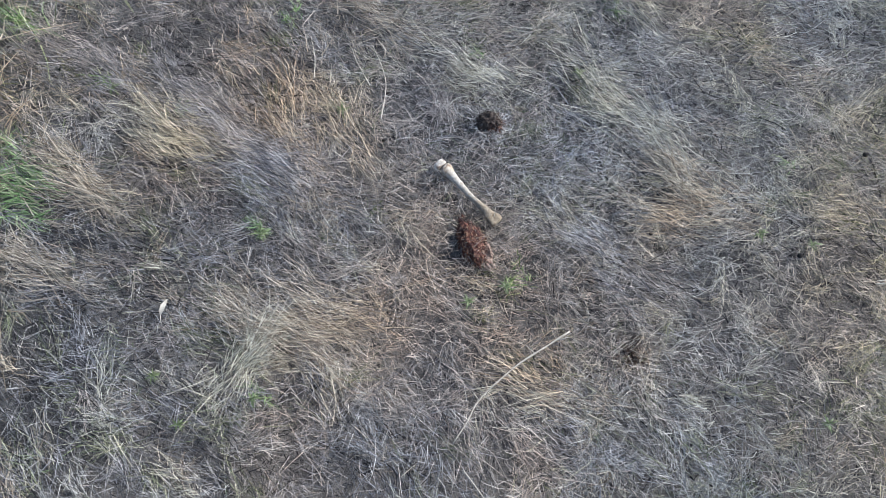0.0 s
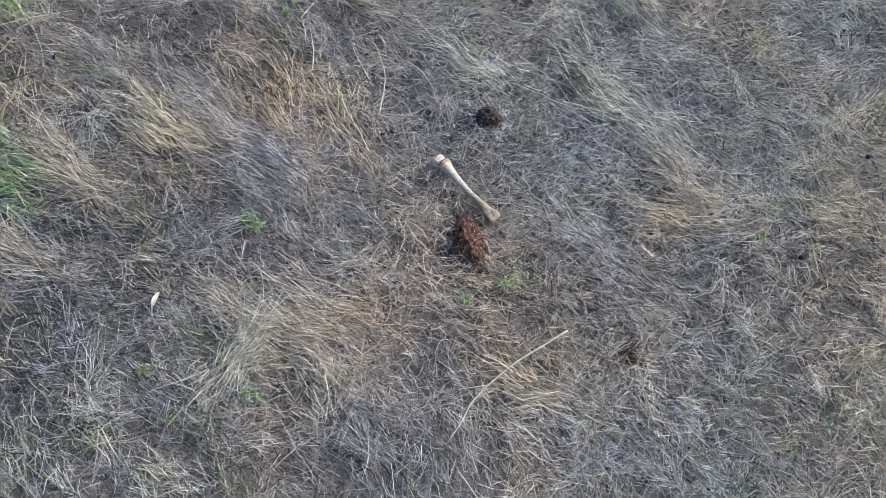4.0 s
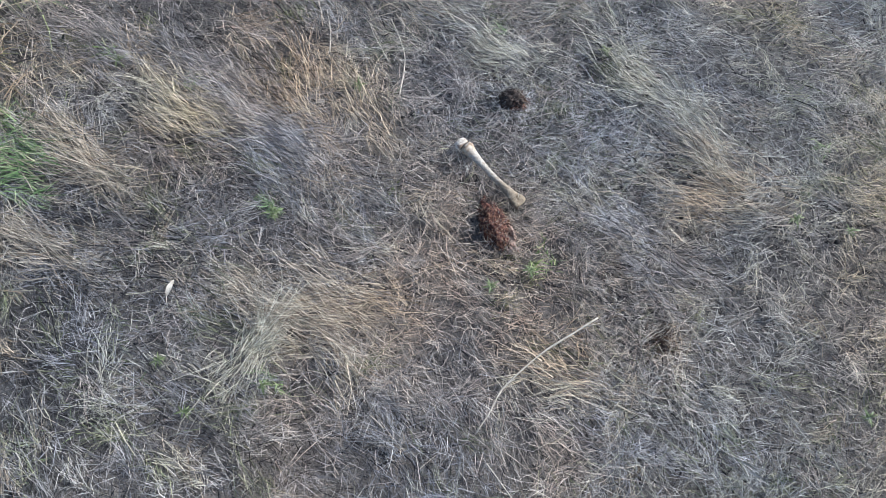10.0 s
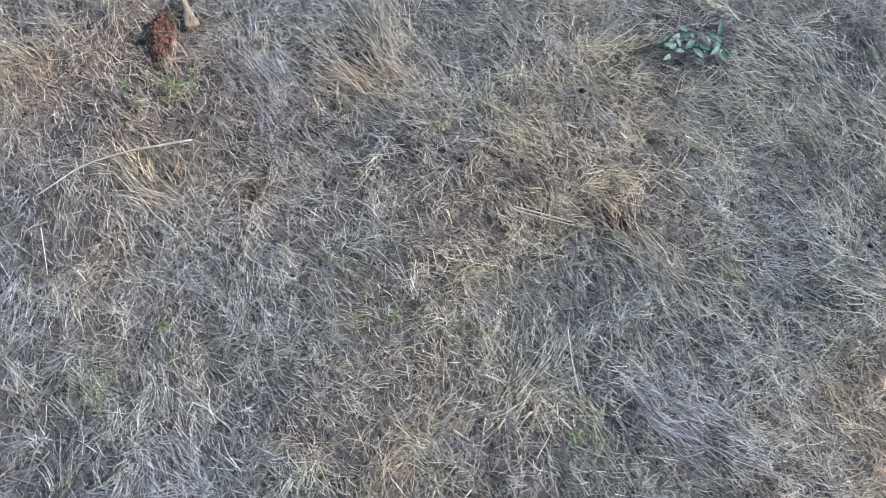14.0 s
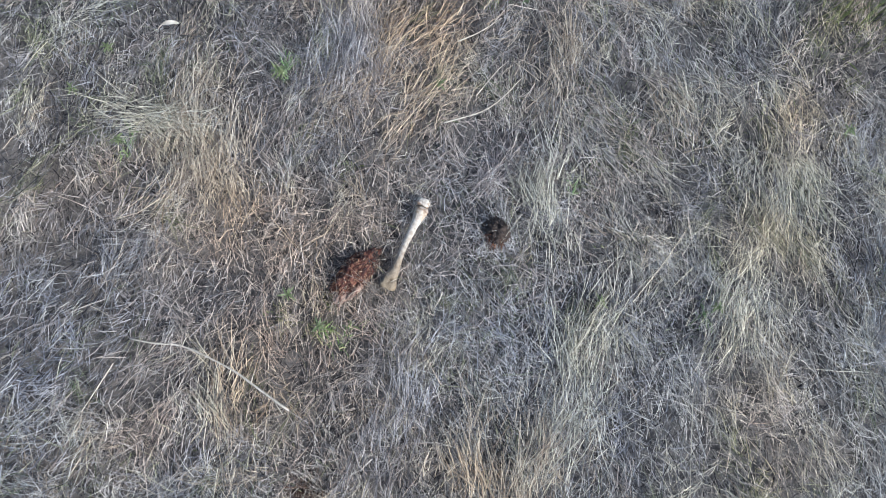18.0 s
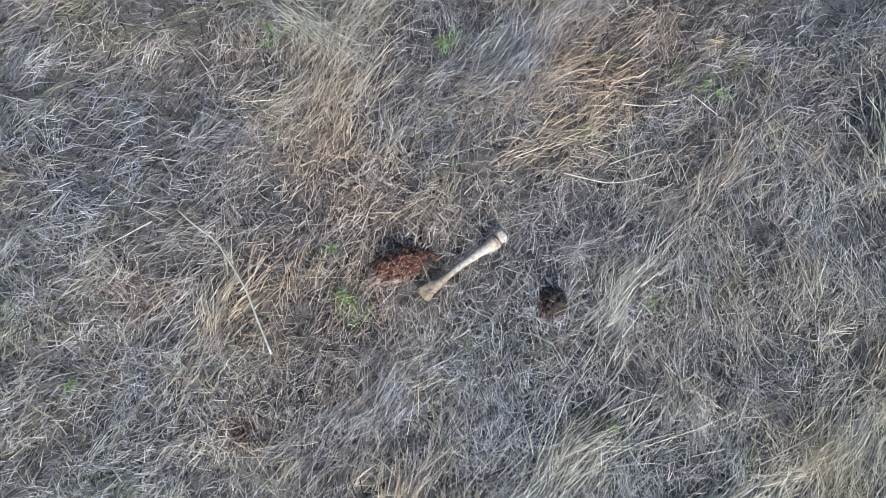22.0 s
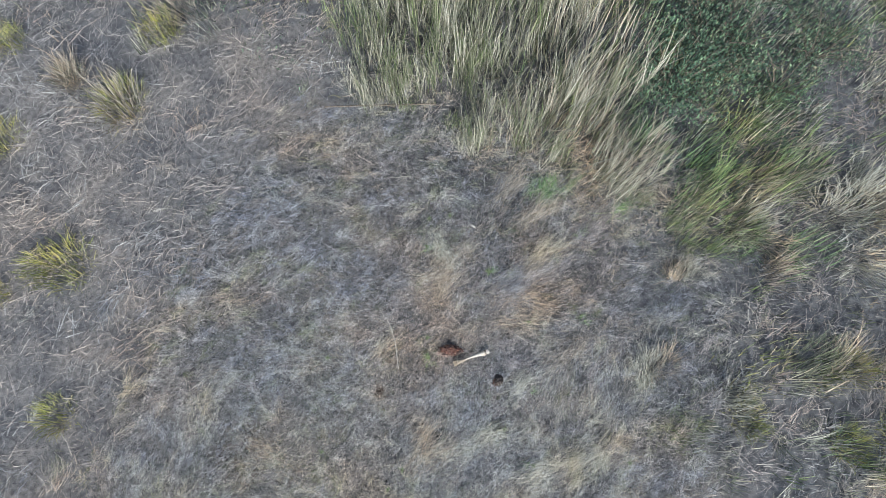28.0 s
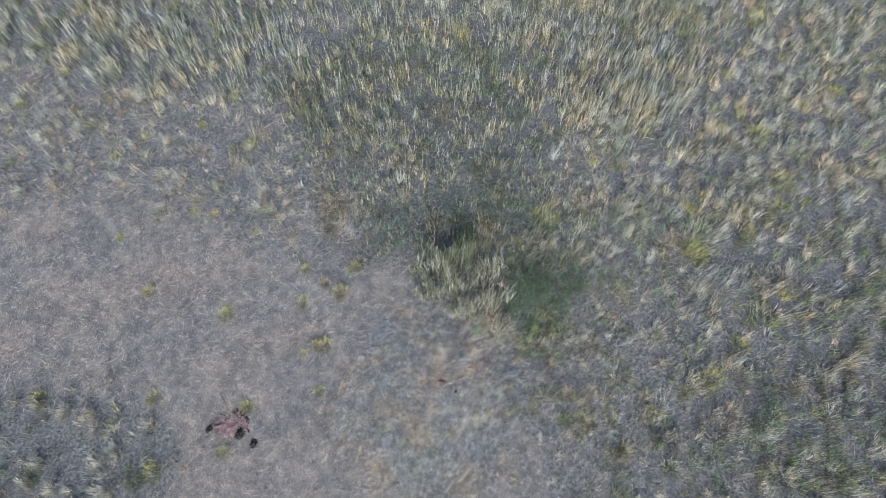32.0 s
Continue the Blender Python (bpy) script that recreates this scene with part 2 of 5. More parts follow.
M_BLACK = blade_material("dark_hair", [(0.0, (0.010, 0.010, 0.012)), (0.6, (0.04, 0.034, 0.032)), (1.0, (0.16, 0.12, 0.10))], 1.0, PATCH, 6.0, 0.7)
M_CLOD = plain("dark_clod", [(0.3, (0.012, 0.011, 0.011)), (0.7, (0.04, 0.034, 0.03))], 40.0, 0.9, 0.6, 120.0)
M_DULL = plain("dull_dark_skin", [(0.3, (0.035, 0.026, 0.022)), (0.7, (0.095, 0.072, 0.06))], 60.0, 0.9, 0.6, 120.0)
M_DULLHAIR = blade_material("dull_dark_hair", [(0.0, (0.02, 0.018, 0.017)), (0.6, (0.075, 0.062, 0.055)), (1.0, (0.22, 0.18, 0.15))], 1.0, PATCH, 6.0, 0.8)
M_REDHAIR = blade_material("reddish_straw", [(0.0, (0.09, 0.048, 0.045)), (0.5, (0.20, 0.125, 0.115)), (1.0, (0.34, 0.26, 0.235))], 1.0, PATCH)
M_RED = plain("red_brown_remains", [(0.3, (0.11, 0.058, 0.06)), (0.5, (0.175, 0.10, 0.102)), (0.7, (0.24, 0.155, 0.152))], 5.0, 0.9, 0.8, 40.0)

# ---- the ground ----
rng = np.random.default_rng(7)


def lie(x, y):
    """Height of the ground: flat round the bone, gently falling to one side, with low swells."""
    r = np.hypot(x, y)
    swell = 0.02 * np.sin(1.9 * x + 0.7) * np.sin(1.6 * y + 0.3) + 0.012 * np.sin(4.3 * x - 2.1 * y)
    return swell * np.clip(r / 2.0, 0.3, 1.0) - 0.085


def flow(x, y):
    """Direction in which the lodged grass lies, in radians."""
    return 2.66 + 0.22 * np.sin(0.9 * x + 0.5 * y) + 0.20 * np.sin(1.5 * y - 0.6 * x + 1.0) + 0.20 * np.sin(3.3 * x + 2.1 * y)


def bump_at(x, y, cx, cy, rx, ry):
    return np.exp(-((x - cx) / rx) ** 2 - ((y - cy) / ry) ** 2)


def tangle(x, y):
    """How far bundles stray from the lie of the sward: most where the grass is trodden, below the bone."""
    return 0.48 + 0.40 * bump_at(x, y, 0.3, -0.9, 1.1, 0.9) + 0.75 * bump_at(x, y, 1.3, -0.9, 1.2, 1.0) + 0.25 * bump_at(x, y, -0.2, 0.0, 0.5, 0.5)


def mesh_from(name, verts, quads, mat):
    me = bpy.data.meshes.new(name)
    me.vertices.add(len(verts))
    me.vertices.foreach_set("co", np.ascontiguousarray(verts, dtype=np.float32).ravel())
    n, k = quads.shape
    me.loops.add(n * k)
    me.loops.foreach_set("vertex_index", np.ascontiguousarray(quads, dtype=np.int32).ravel())
    me.polygons.add(n)
    me.polygons.foreach_set("loop_start", np.arange(0, n * k, k, dtype=np.int32))
    me.update(calc_edges=True)
    me.materials.append(mat)
    return me


def strips(x, y, z, ang, length, width, rise, droop, bend, steps=3):
    """Bent, tapered blades. Arrays: root place, heading, length, width, how steeply each rises, how far it droops, how it curves sideways."""
    n = len(x)
    s = np.linspace(0, 1, steps)[None, :]
    head = ang[:, None] + bend[:, None] * s
    run = np.cos(rise)[:, None] * length[:, None]
    px = x[:, None] + np.cumsum(np.cos(head), 1) / steps * run
    py = y[:, None] + np.cumsum(np.sin(head), 1) / steps * run
    pz = z[:, None] + length[:, None] * (np.sin(rise)[:, None] * s - droop[:, None] * s * s)
    half = width[:, None] * (1.0 - 0.75 * s) / 2
    twist = rng.uniform(-0.9, 0.9, n)[:, None]
    sx, sy, sz = -np.sin(head) * half * np.cos(twist), np.cos(head) * half * np.cos(twist), half * np.sin(twist)
    verts = np.stack([np.stack([px + sx, py + sy, pz + sz], -1), np.stack([px - sx, py - sy, pz - sz], -1)], 2).reshape(-1, 3)
    base = (np.arange(n) * steps * 2)[:, None, None]
    k = np.arange(steps - 1)[None, :, None] * 2
    quads = (base + k + np.array([0, 1, 3, 2])[None, None, :]).reshape(-1, 4)
    return verts, quads


def stuff(name, parts, mat, label, category="grass"):
    verts, quads, off = [], [], 0
    for v, q in parts:
        verts.append(v), quads.append(q + off)
        off += len(v)
    ob = new(name, mesh_from(name, np.concatenate(verts), np.concatenate(quads), mat))
    return tagged(ob, label, category, kind="stuff")


def sheet(name, edges, mat):
    xs = np.array(edges)
    gx, gy = np.meshgrid(xs, xs, indexing="ij")
    v = np.stack([gx, gy, lie(gx, gy) - 0.004], -1).reshape(-1, 3)
    n = len(xs)
    i, j = np.meshgrid(np.arange(n - 1), np.arange(n - 1), indexing="ij")
    a = (i * n + j).ravel()
    return new(name, mesh_from(name, v, np.stack([a, a + n, a + n + 1, a + 1], -1), mat))


near_edges = np.concatenate([-np.geomspace(2500, 31, 14), np.linspace(-30, 30, 211), np.geomspace(31, 2500, 14)])
ground = tagged(sheet("ground", near_edges, M_SOIL), "grey-brown dry soil under matted grass", "ground", kind="structure")
# ---- grass: helpers ----
def inside(x, y, poly):
    hit = np.zeros(len(x), bool)
    for (ax, ay), (bx, by) in zip(poly, poly[1:] + poly[:1]):
        hit ^= ((ay > y) != (by > y)) & (x < (bx - ax) * (y - ay) / (by - ay + 1e-12) + ax)
    return hit


def within(n, poly, feather=0.3):
    xs, ys = [p[0] for p in poly], [p[1] for p in poly]
    x, y = rng.uniform(min(xs), max(xs), n * 6), rng.uniform(min(ys), max(ys), n * 6)
    keep = np.flatnonzero(inside(x, y, poly))[:n]
    x, y = x[keep], y[keep]
    return x + rng.normal(0, feather, len(x)), y + rng.normal(0, feather, len(x))


def oval(n, cx, cy, rx, ry, soft=0.25):
    """Places in a rounded field that thins out past its rim."""
    a, r = rng.uniform(0, 2 * math.pi, n), np.sqrt(rng.uniform(0, 1, n)) * (1 + np.abs(rng.normal(0, soft, n)) * (rng.random(n) < 0.35))
    k = 1 / np.maximum(np.abs(np.cos(a)) ** 4 + np.abs(np.sin(a)) ** 4, 0.3) ** 0.25
    return cx + rx * k * r * np.cos(a), cy + ry * k * r * np.sin(a)


def lodged(x, y, length, width, rise, lift, spread=0.6, stray=0.35, curl=0.7, steps=3):
    """Blades pressed flat, most of them along the lie of the sward."""
    n = len(x)
    ang = flow(x, y) + rng.normal(0, spread, n) + (rng.random(n) < 0.5) * math.pi
    ang = np.where(rng.random(n) < stray, rng.uniform(0, 2 * math.pi, n), ang)
    up = np.abs(rng.normal(0, rise, n))
    width = width * np.clip(np.hypot(x, y) / 9, 0.45, 1.0) if width > 0.008 else width
    return strips(x, y, lie(x, y) + rng.uniform(0.0, 1.0, n) ** 1.5 * lift, ang, rng.lognormal(math.log(length), 0.38, n), rng.uniform(0.5, 1.4, n) * width, up, np.sin(up) * rng.uniform(0.3, 1.0, n), rng.normal(0, curl, n), steps)


def upright(x, y, height, width, lean=0.28, droop=0.25, steps=3):
    """Standing blades and stems."""
    n = len(x)
    fine = np.clip(np.hypot(x, y) / 11, 0.4, 1.0)      # finer and lower growth near the clearing
    return strips(x, y, lie(x, y) - 0.01, rng.uniform(0, 2 * math.pi, n), height * rng.uniform(0.55, 1.25, n) * np.clip(fine + 0.2, 0.6, 1.1), rng.uniform(0.6, 1.4, n) * width * fine, math.pi / 2 - np.abs(rng.normal(0, lean, n)), rng.uniform(0, droop, n), rng.normal(0, 0.4, n), steps)


def low_blades(x, y, height, width, lean=0.28, droop=0.25):
    """Plain short blades for the ground cover far from the bone."""
    return upright(x, y, height, width, lean, droop, 2)


def off_things(x, y):
    """Bundles keep off the bone, the hide and the fur tuft."""
    along, across = (x + 0.124) * 0.669 - (y - 0.141) * 0.743, (x + 0.124) * 0.743 + (y - 0.141) * 0.669
    on_bone = (along > -0.05) & (along < 0.41) & (np.abs(across) < 0.07)
    return ~on_bone & (np.hypot(x - 0.02, y + 0.2) > 0.15) & (np.hypot(x - 0.10, y - 0.33) > 0.11)


def sheaves(x, y, blades, reach, length, width, mound=0.05, fan=0.28, rise=0.22, stray=1.0):
    """Bundles of long straight blades that fell together, each combed its own way over a low mound."""
    m = len(x)
    head = flow(x, y) + rng.normal(0, 1, m) * tangle(x, y) * stray + (rng.random(m) < 0.5) * math.pi
    size, top, turn = rng.uniform(0.6, 1.4, m), rng.random(m), rng.normal(0, 0.35, m)
    short = 1 - 0.42 * bump_at(x, y, 1.3, -0.9, 1.5, 1.2)
    k = np.repeat(np.arange(m), np.maximum(3, (blades * size * rng.uniform(0.6, 1.4, m)).astype(int)))
    n = len(k)
    a, b = rng.normal(0, 1.2, n), rng.normal(0, 0.5, n)
    r = reach * size[k]
    c, d = np.cos(head[k]), np.sin(head[k])
    px, py = x[k] + r * (a * c - b * d), y[k] + r * (a * d + b * c)
    keep = off_things(px, py)
    k, a, b, px, py, n = k[keep], a[keep], b[keep], px[keep], py[keep], int(keep.sum())
    up = np.abs(rng.normal(0, rise, n)) + 0.02
    z = lie(px, py) + 0.012 + mound * (0.25 + 0.75 * top[k]) * np.exp(-(b / 0.6) ** 2) * rng.random(n) ** 0.7
    ang = head[k] + 0.25 * b + rng.normal(0, fan, n) + (rng.random(n) < 0.16) * rng.normal(0, 1.2, n)
    length = length * short[k]
    return strips(px - 0.4 * length * np.cos(ang), py - 0.4 * length * np.sin(ang), z, ang, length * rng.lognormal(0, 0.35, n), rng.uniform(0.55, 1.35, n) * width, up, np.sin(up) * rng.uniform(0.5, 1.2, n), turn[k] + rng.normal(0, 0.45, n))


def swathe(cx, cy, ang, n, across, blade, width, rise=0.3):
    """A ragged bundle of long blades that fell together."""
    a, b = rng.normal(0, across * 1.7, n), rng.normal(0, across * 0.7, n)
    a, b = a + 0.3 * across * np.sin(9 * b / across), b + 0.5 * across * np.sin(1.5 * a / across + cx * 9)
    x, y = cx + a * math.cos(ang) - b * math.sin(ang), cy + a * math.sin(ang) + b * math.cos(ang)
    keep = off_things(x, y)
    x, y, a, b, n = x[keep], y[keep], a[keep], b[keep], int(keep.sum())
    up = np.abs(rng.normal(0, rise, n)) + 0.03
    head = ang + rng.normal(0, 0.20, n) + 0.3 * np.cos(1.5 * a / across + cx * 9) + (rng.random(n) < 0.3) * math.pi
    return strips(x, y, lie(x, y) + 0.026 + (0.03 + 0.04 * np.exp(-(b / across) ** 2)) * rng.random(n), head, rng.lognormal(math.log(blade), 0.35, n), rng.uniform(0.6, 1.3, n) * width, up, np.sin(up) * rng.uniform(0.4, 1.1, n), rng.normal(0, 0.35, n))


def patchy(places, scale=1.0, bare=0.5):
    """Thins growth in broken patches, so that the ground shows between."""
    x, y = places
    u, v = x * scale + 0.7 * np.sin(1.7 * y * scale), y * scale + 0.7 * np.sin(1.3 * x * scale + 2)
    w = np.sin(2.3 * u + 1.1 * v) * np.sin(1.9 * v - 0.8 * u + 0.6) + 0.6 * np.sin(5.1 * u + 3.7 * v + 1) * np.sin(4.3 * v - 2.9 * u)
    keep = rng.random(len(x)) < 1 / (1 + np.exp(-6 * (w - bare + 0.5)))
    return x[keep], y[keep]


# ---- matted grass round the bone ----
field = (0.55, -0.25, 2.75, 2.6)
stuff("shaded_thatch", [lodged(*oval(98000, *field), 0.085, 0.0040, 0.12, 0.02, 0.9, 0.5, 0.5, 2)], M_SHADED_THATCH, "thatch at the foot of the mat, coloured dark for its shaded gaps")
stuff("matted_dry_grass", [lodged(*oval(32000, *field), 0.072, 0.0021, 0.36, 0.034, 0.6, 0.35, 0.8), lodged(*oval(15000, *field), 0.14, 0.0021, 0.28, 0.03, 0.4, 0.2, 0.6)], M_STRAW, "matted grey straw-coloured dry grass lying flat")
stuff("weathered_grass", [lodged(*oval(9000, *field), 0.13, 0.0026, 0.30, 0.03, 0.5, 0.25, 0.7)], M_GREY, "weathered blue-grey dead grass in the mat")
stuff("rosy_dry_grass", [lodged(*oval(6500, -0.15, 0.0, 0.95, 1.0, 0.5), 0.10, 0.0023, 0.36, 0.04, 0.5, 0.25, 0.8)], M_ROSY, "rosy-beige dry grass round the bone")
stuff("half_green_sward", [lodged(*patchy(oval(18000, *field), 1.2, 1.0), 0.13, 0.0025, 0.34, 0.045, 0.45, 0.25, 0.7), lodged(*oval(2600, 2.4, -0.6, 0.9, 1.6), 0.13, 0.0026, 0.34, 0.045, 0.45, 0.25, 0.7)], M_OLIVE, "half-green blades lying in the dead mat")
stuff("ashen_sward", [lodged(*oval(21000, 1.75, -0.35, 1.3, 2.0), 0.10, 0.0021, 0.36, 0.045, 0.45, 0.25, 0.8), lodged(*oval(5000, 0.5, 1.0, 1.3, 1.0), 0.10, 0.0021, 0.36, 0.045, 0.45, 0.25, 0.8)], M_ASH, "fine ash-pale dry grass, flattened")
# fallen bundles: every bundle takes one tone, by where it lies
sx, sy = oval(2600, *field)
keep = rng.random(len(sx)) > 0.35 * bump_at(sx, sy, -1.5, 0.3, 0.7, 1.6)
sx, sy = sx[keep], sy[keep]
tones = np.stack([
    0.10 + 0.75 * bump_at(sx, sy, -0.65, -0.52, 0.40, 0.26) + 0.35 * bump_at(sx, sy, -0.60, 0.45, 0.35, 0.5) + 0.35 * bump_at(sx, sy, -1.68, -0.05, 0.25, 0.4) + 0.4 * bump_at(sx, sy, 0.28, -0.82, 0.35, 0.2),
    0.07 + 0.85 * bump_at(sx, sy, -0.30, 0.10, 0.6, 0.9) + 0.3 * bump_at(sx, sy, -0.1, -0.8, 0.5, 0.4),
    0.12 + 0.5 * bump_at(sx, sy, 1.0, 0.9, 0.9, 0.7) + 0.5 * bump_at(sx, sy, 0.45, 1.45, 0.4, 0.35) + 0.3 * bump_at(sx, sy, 2.5, -0.2, 0.6, 1.2) + 0.2 * bump_at(sx, sy, -1.15, 0.3, 0.3, 0.25) + 0.5 * bump_at(sx, sy, 1.5, 0.1, 0.9, 1.2),
    0.20 + 0.6 * bump_at(sx, sy, -0.95, 0.2, 0.4, 0.35) + 0.5 * bump_at(sx, sy, -1.3, 0.75, 0.5, 0.3) + 0.3 * bump_at(sx, sy, -1.3, -0.85, 0.6, 0.4) + 0.12 * bump_at(sx, sy, 0.8, 0.0, 0.5, 0.6),
    0.08 + 0.5 * bump_at(sx, sy, 1.9, -0.4, 1.3, 1.9) + 0.2 * bump_at(sx, sy, 0.6, 1.0, 1.2, 0.8),
    0.07 + 0.14 * bump_at(sx, sy, 1.9, -0.9, 1.2, 1.3) + 0.12 * (np.sin(2.1 * sx + 1.3) * np.sin(1.7 * sy + 0.4) > 0.2),
    0.26 + 0 * sx], -1)
tone_of = (np.cumsum(tones / tones.sum(1, keepdims=True), 1) < rng.random((len(sx), 1))).sum(1)
for t, (name, mat, label) in enumerate([("tan_bundles", M_TAN, "tan bundles of fallen dry grass"), ("rosy_bundles", M_ROSY, "rosy-beige bundles of fallen grass"), ("hay_bundles", M_HAY, "bleached hay-coloured bundles of fallen grass"), ("grey_bundles", M_GREY, "blue-grey weathered bundles of fallen grass"), ("ashen_bundles", M_ASH, "ash-pale bundles of fallen grass"), ("half_green_bundles", M_OLIVE, "half-green bundles of fallen grass"), ("straw_bundles", M_STRAW, "straw-grey bundles of fallen grass")]):
    stuff(name, [sheaves(sx[tone_of == t], sy[tone_of == t], 42, 0.045, 0.13, 0.0022)], mat, label)
gx, gy = oval(26000, *field)
green = np.sin(2.1 * gx + 1.3) * np.sin(1.7 * gy + 0.4) + 0.5 * np.sin(4.7 * gx - 3.1 * gy) + 0.35 * gy > 0.85
stuff("green_shoots", [upright(gx[green], gy[green], 0.11, 0.009, 0.6, 0.4)] + [upright(*oval(90, x, y, 0.035, 0.035), 0.10, 0.008, 0.7, 0.4) for x, y in [(0.03, 0.78), (-0.85, 0.75), (0.34, 0.78), (-1.46, 0.74), (-0.88, -0.08), (-0.39, -0.06), (0.05, -0.51), (-0.78, 0.75), (0.15, -0.40), (-0.04, 0.99), (0.51, 0.50), (0.67, 0.95), (0.16, 1.88), (1.55, -0.14), (0.08, -0.32), (2.17, -0.74), (2.58, -0.22), (1.01, -1.15), (0.12, -2.13), (0.31, -1.55), (0.99, -1.84), (1.20, -2.39)]], M_GREEN, "thin green shoots coming through the dead mat")
stuff("dead_brown_weeds", [upright(*oval(420, x, y, r, r), 0.13, 0.008, 0.6, 0.4) for x, y, r in [(*p, 0.13) for p in [(1.53, -1.55), (1.66, -1.74), (1.81, -1.50)]] + [(*p, 0.04) for p in [(1.96, -0.31), (2.07, -1.36), (1.98, -0.28), (0.63, -0.65)]]], M_DEAD, "dead reddish-brown weed stalks in the mat")
# lodged bundles: place, heading in degrees, blades, reach, blade length
BUNDLES_TAN = [((-1.58, 0.04), 150, 260, 0.06), ((-1.73, -0.28), 160, 260, 0.07), ((-1.65, 0.17), 150, 160, 0.05), ((-0.70, 0.43), 100, 120, 0.09), ((-0.47, 0.25), 120, 160, 0.08), ((-0.71, -0.57), 150, 340, 0.11), ((-0.53, -0.46), 160, 280, 0.10), ((0.29, -0.79), 160, 120, 0.07), ((-0.72, 0.21), 120, 170, 0.10), ((-0.77, -0.57), -30, 170, 0.09), ((-0.36, 0.85), 150, 300, 0.07), ((-1.62, 0.01), 165, 140, 0.1), ((-1.75, -0.29), 165, 170, 0.1), ((0.83, -0.11), 165, 220, 0.08), ((0.95, 0.01), 150, 350, 0.1), ((1.50, -1.45), 80, 180, 0.13), ((2.12, -0.41), 150, 250, 0.08), ((-0.69, -0.54), 180, 150, 0.1)]
BUNDLES_PALE = [((0.44, 1.36), -25, 500, 0.12), ((0.67, 1.00), -45, 350, 0.09), ((-1.20, 0.27), 150, 450, 0.10), ((0.10, 0.53), 150, 250, 0.08), ((0.71, 0.34), 140, 450, 0.11), ((2.52, 0.51), 160, 260, 0.13), ((2.89, -0.20), 170, 240, 0.13), ((0.25, -0.82), 165, 90, 0.06), ((-0.89, -0.69), 60, 180, 0.06), ((-0.89, -0.67), 50, 160, 0.05), ((-0.51, 1.57), 190, 350, 0.13), ((1.45, -2.08), 200, 150, 0.12), ((1.82, -0.99), 80, 110, 0.1)]
BUNDLES_GREY = [((-0.99, 0.31), 150, 450, 0.12), ((-0.80, 0.10), 150, 350, 0.10), ((-0.93, 0.22), -30, 200, 0.1), ((0.55, -0.28), 140, 300, 0.1), ((-1.61, 0.62), 155, 400, 0.13), ((-0.86, 0.20), 190, 160, 0.1), ((2.37, -0.92), 170, 300, 0.12)]


# dark patches that stand in for shadow between the taller bundles
BUNDLES_SHADE = [((-1.68, -0.69), 160, 150, 0.09), ((-1.15, -0.79), 155, 130, 0.08), ((-0.91, -1.04), 150, 120, 0.08), ((-1.62, -1.04), 160, 140, 0.08), ((-1.33, -0.20), 150, 180, 0.09), ((-1.58, -0.15), 150, 140, 0.07), ((-1.21, 0.24), 150, 160, 0.06), ((0.69, 0.01), 140, 200, 0.08), ((-1.26, 0.70), 150, 160, 0.09), ((-1.46, 0.36), 150, 160, 0.09), ((-0.87, 0.49), 140, 140, 0.07), ((-1.63, -0.50), 165, 200, 0.10), ((-1.31, -0.35), 160, 140, 0.08), ((-1.42, -0.93), 160, 160, 0.09), ((0.72, -0.33), 140, 130, 0.07), ((1.06, -0.19), 150, 120, 0.07), ((1.10, 0.41), 150, 130, 0.08), ((-0.35, -1.03), 160, 120, 0.07), ((-1.11, 0.01), 150, 160, 0.08), ((-0.66, 0.61), 100, 120, 0.07), ((0.23, 0.91), 100, 180, 0.10), ((0.70, 1.42), 120, 180, 0.10), ((-0.20, 1.61), 110, 150, 0.09), ((0.57, 0.59), 100, 160, 0.09), ((0.38, -0.43), 150, 120, 0.07), ((2.04, -0.33), 150, 120, 0.08), ((2.84, -0.32), 160, 120, 0.08), ((1.60, -0.34), 90, 140, 0.09)]


def lay(name, bundles, mat, label, wide=0.0026):
    stuff(name, [swathe(x, y, radians(a), n, r * 0.72, 0.15, wide) for (x, y), a, n, r in bundles], mat, label)


lay("tan_lodged_grass", BUNDLES_TAN, M_TAN, "tan bundles of dry grass combed flat")
lay("pale_lodged_grass", BUNDLES_PALE, M_HAY, "pale bleached bundles of grass combed flat")
# near-black blades laid into the mat as painted shade
stuff("shade_gaps", [lodged(rng.normal(x, r, n), rng.normal(y, 0.6 * r, n), 0.12, 0.0034, 0.15, 0.045, 0.3, 0.15, 0.5) for (x, y), a, n, r in BUNDLES_SHADE], M_SHADED_THATCH, "grass coloured dark to stand in for shadow gaps in the mat")
lay("grey_lodged_grass", BUNDLES_GREY, M_GREY, "blue-grey weathered bundles of flattened grass")

# ---- the wider pasture ----
LAWN = [(2.74, -17.41), (1.08, -15.28), (-0.53, -11.95), (-0.97, -9.43), (-0.96, -7.56), (-1.03, -4.77), (-2.11, -2.51), (-1.93, -1.28), (-2.01, 0.75), (-1.9, 1.44), (-0.38, 1.52), (0.03, 3.59), (2.01, 4.39), (4.65, 5.22), (8.52, -4.56), (4.81, -6.9), (5.32, -9.28), (7.09, -14.02)]
LEFT = [(-1.67, -24.65), (-3.69, -18.67), (-4.44, -14.38), (-6.3, -10.16), (-5.47, -8.18), (-3.87, -6.96), (-2.59, -6.33), (-1.72, -4.3), (-0.96, -7.56), (-0.97, -9.43), (-0.53, -11.95), (1.08, -15.28), (3.9, -19.89)]
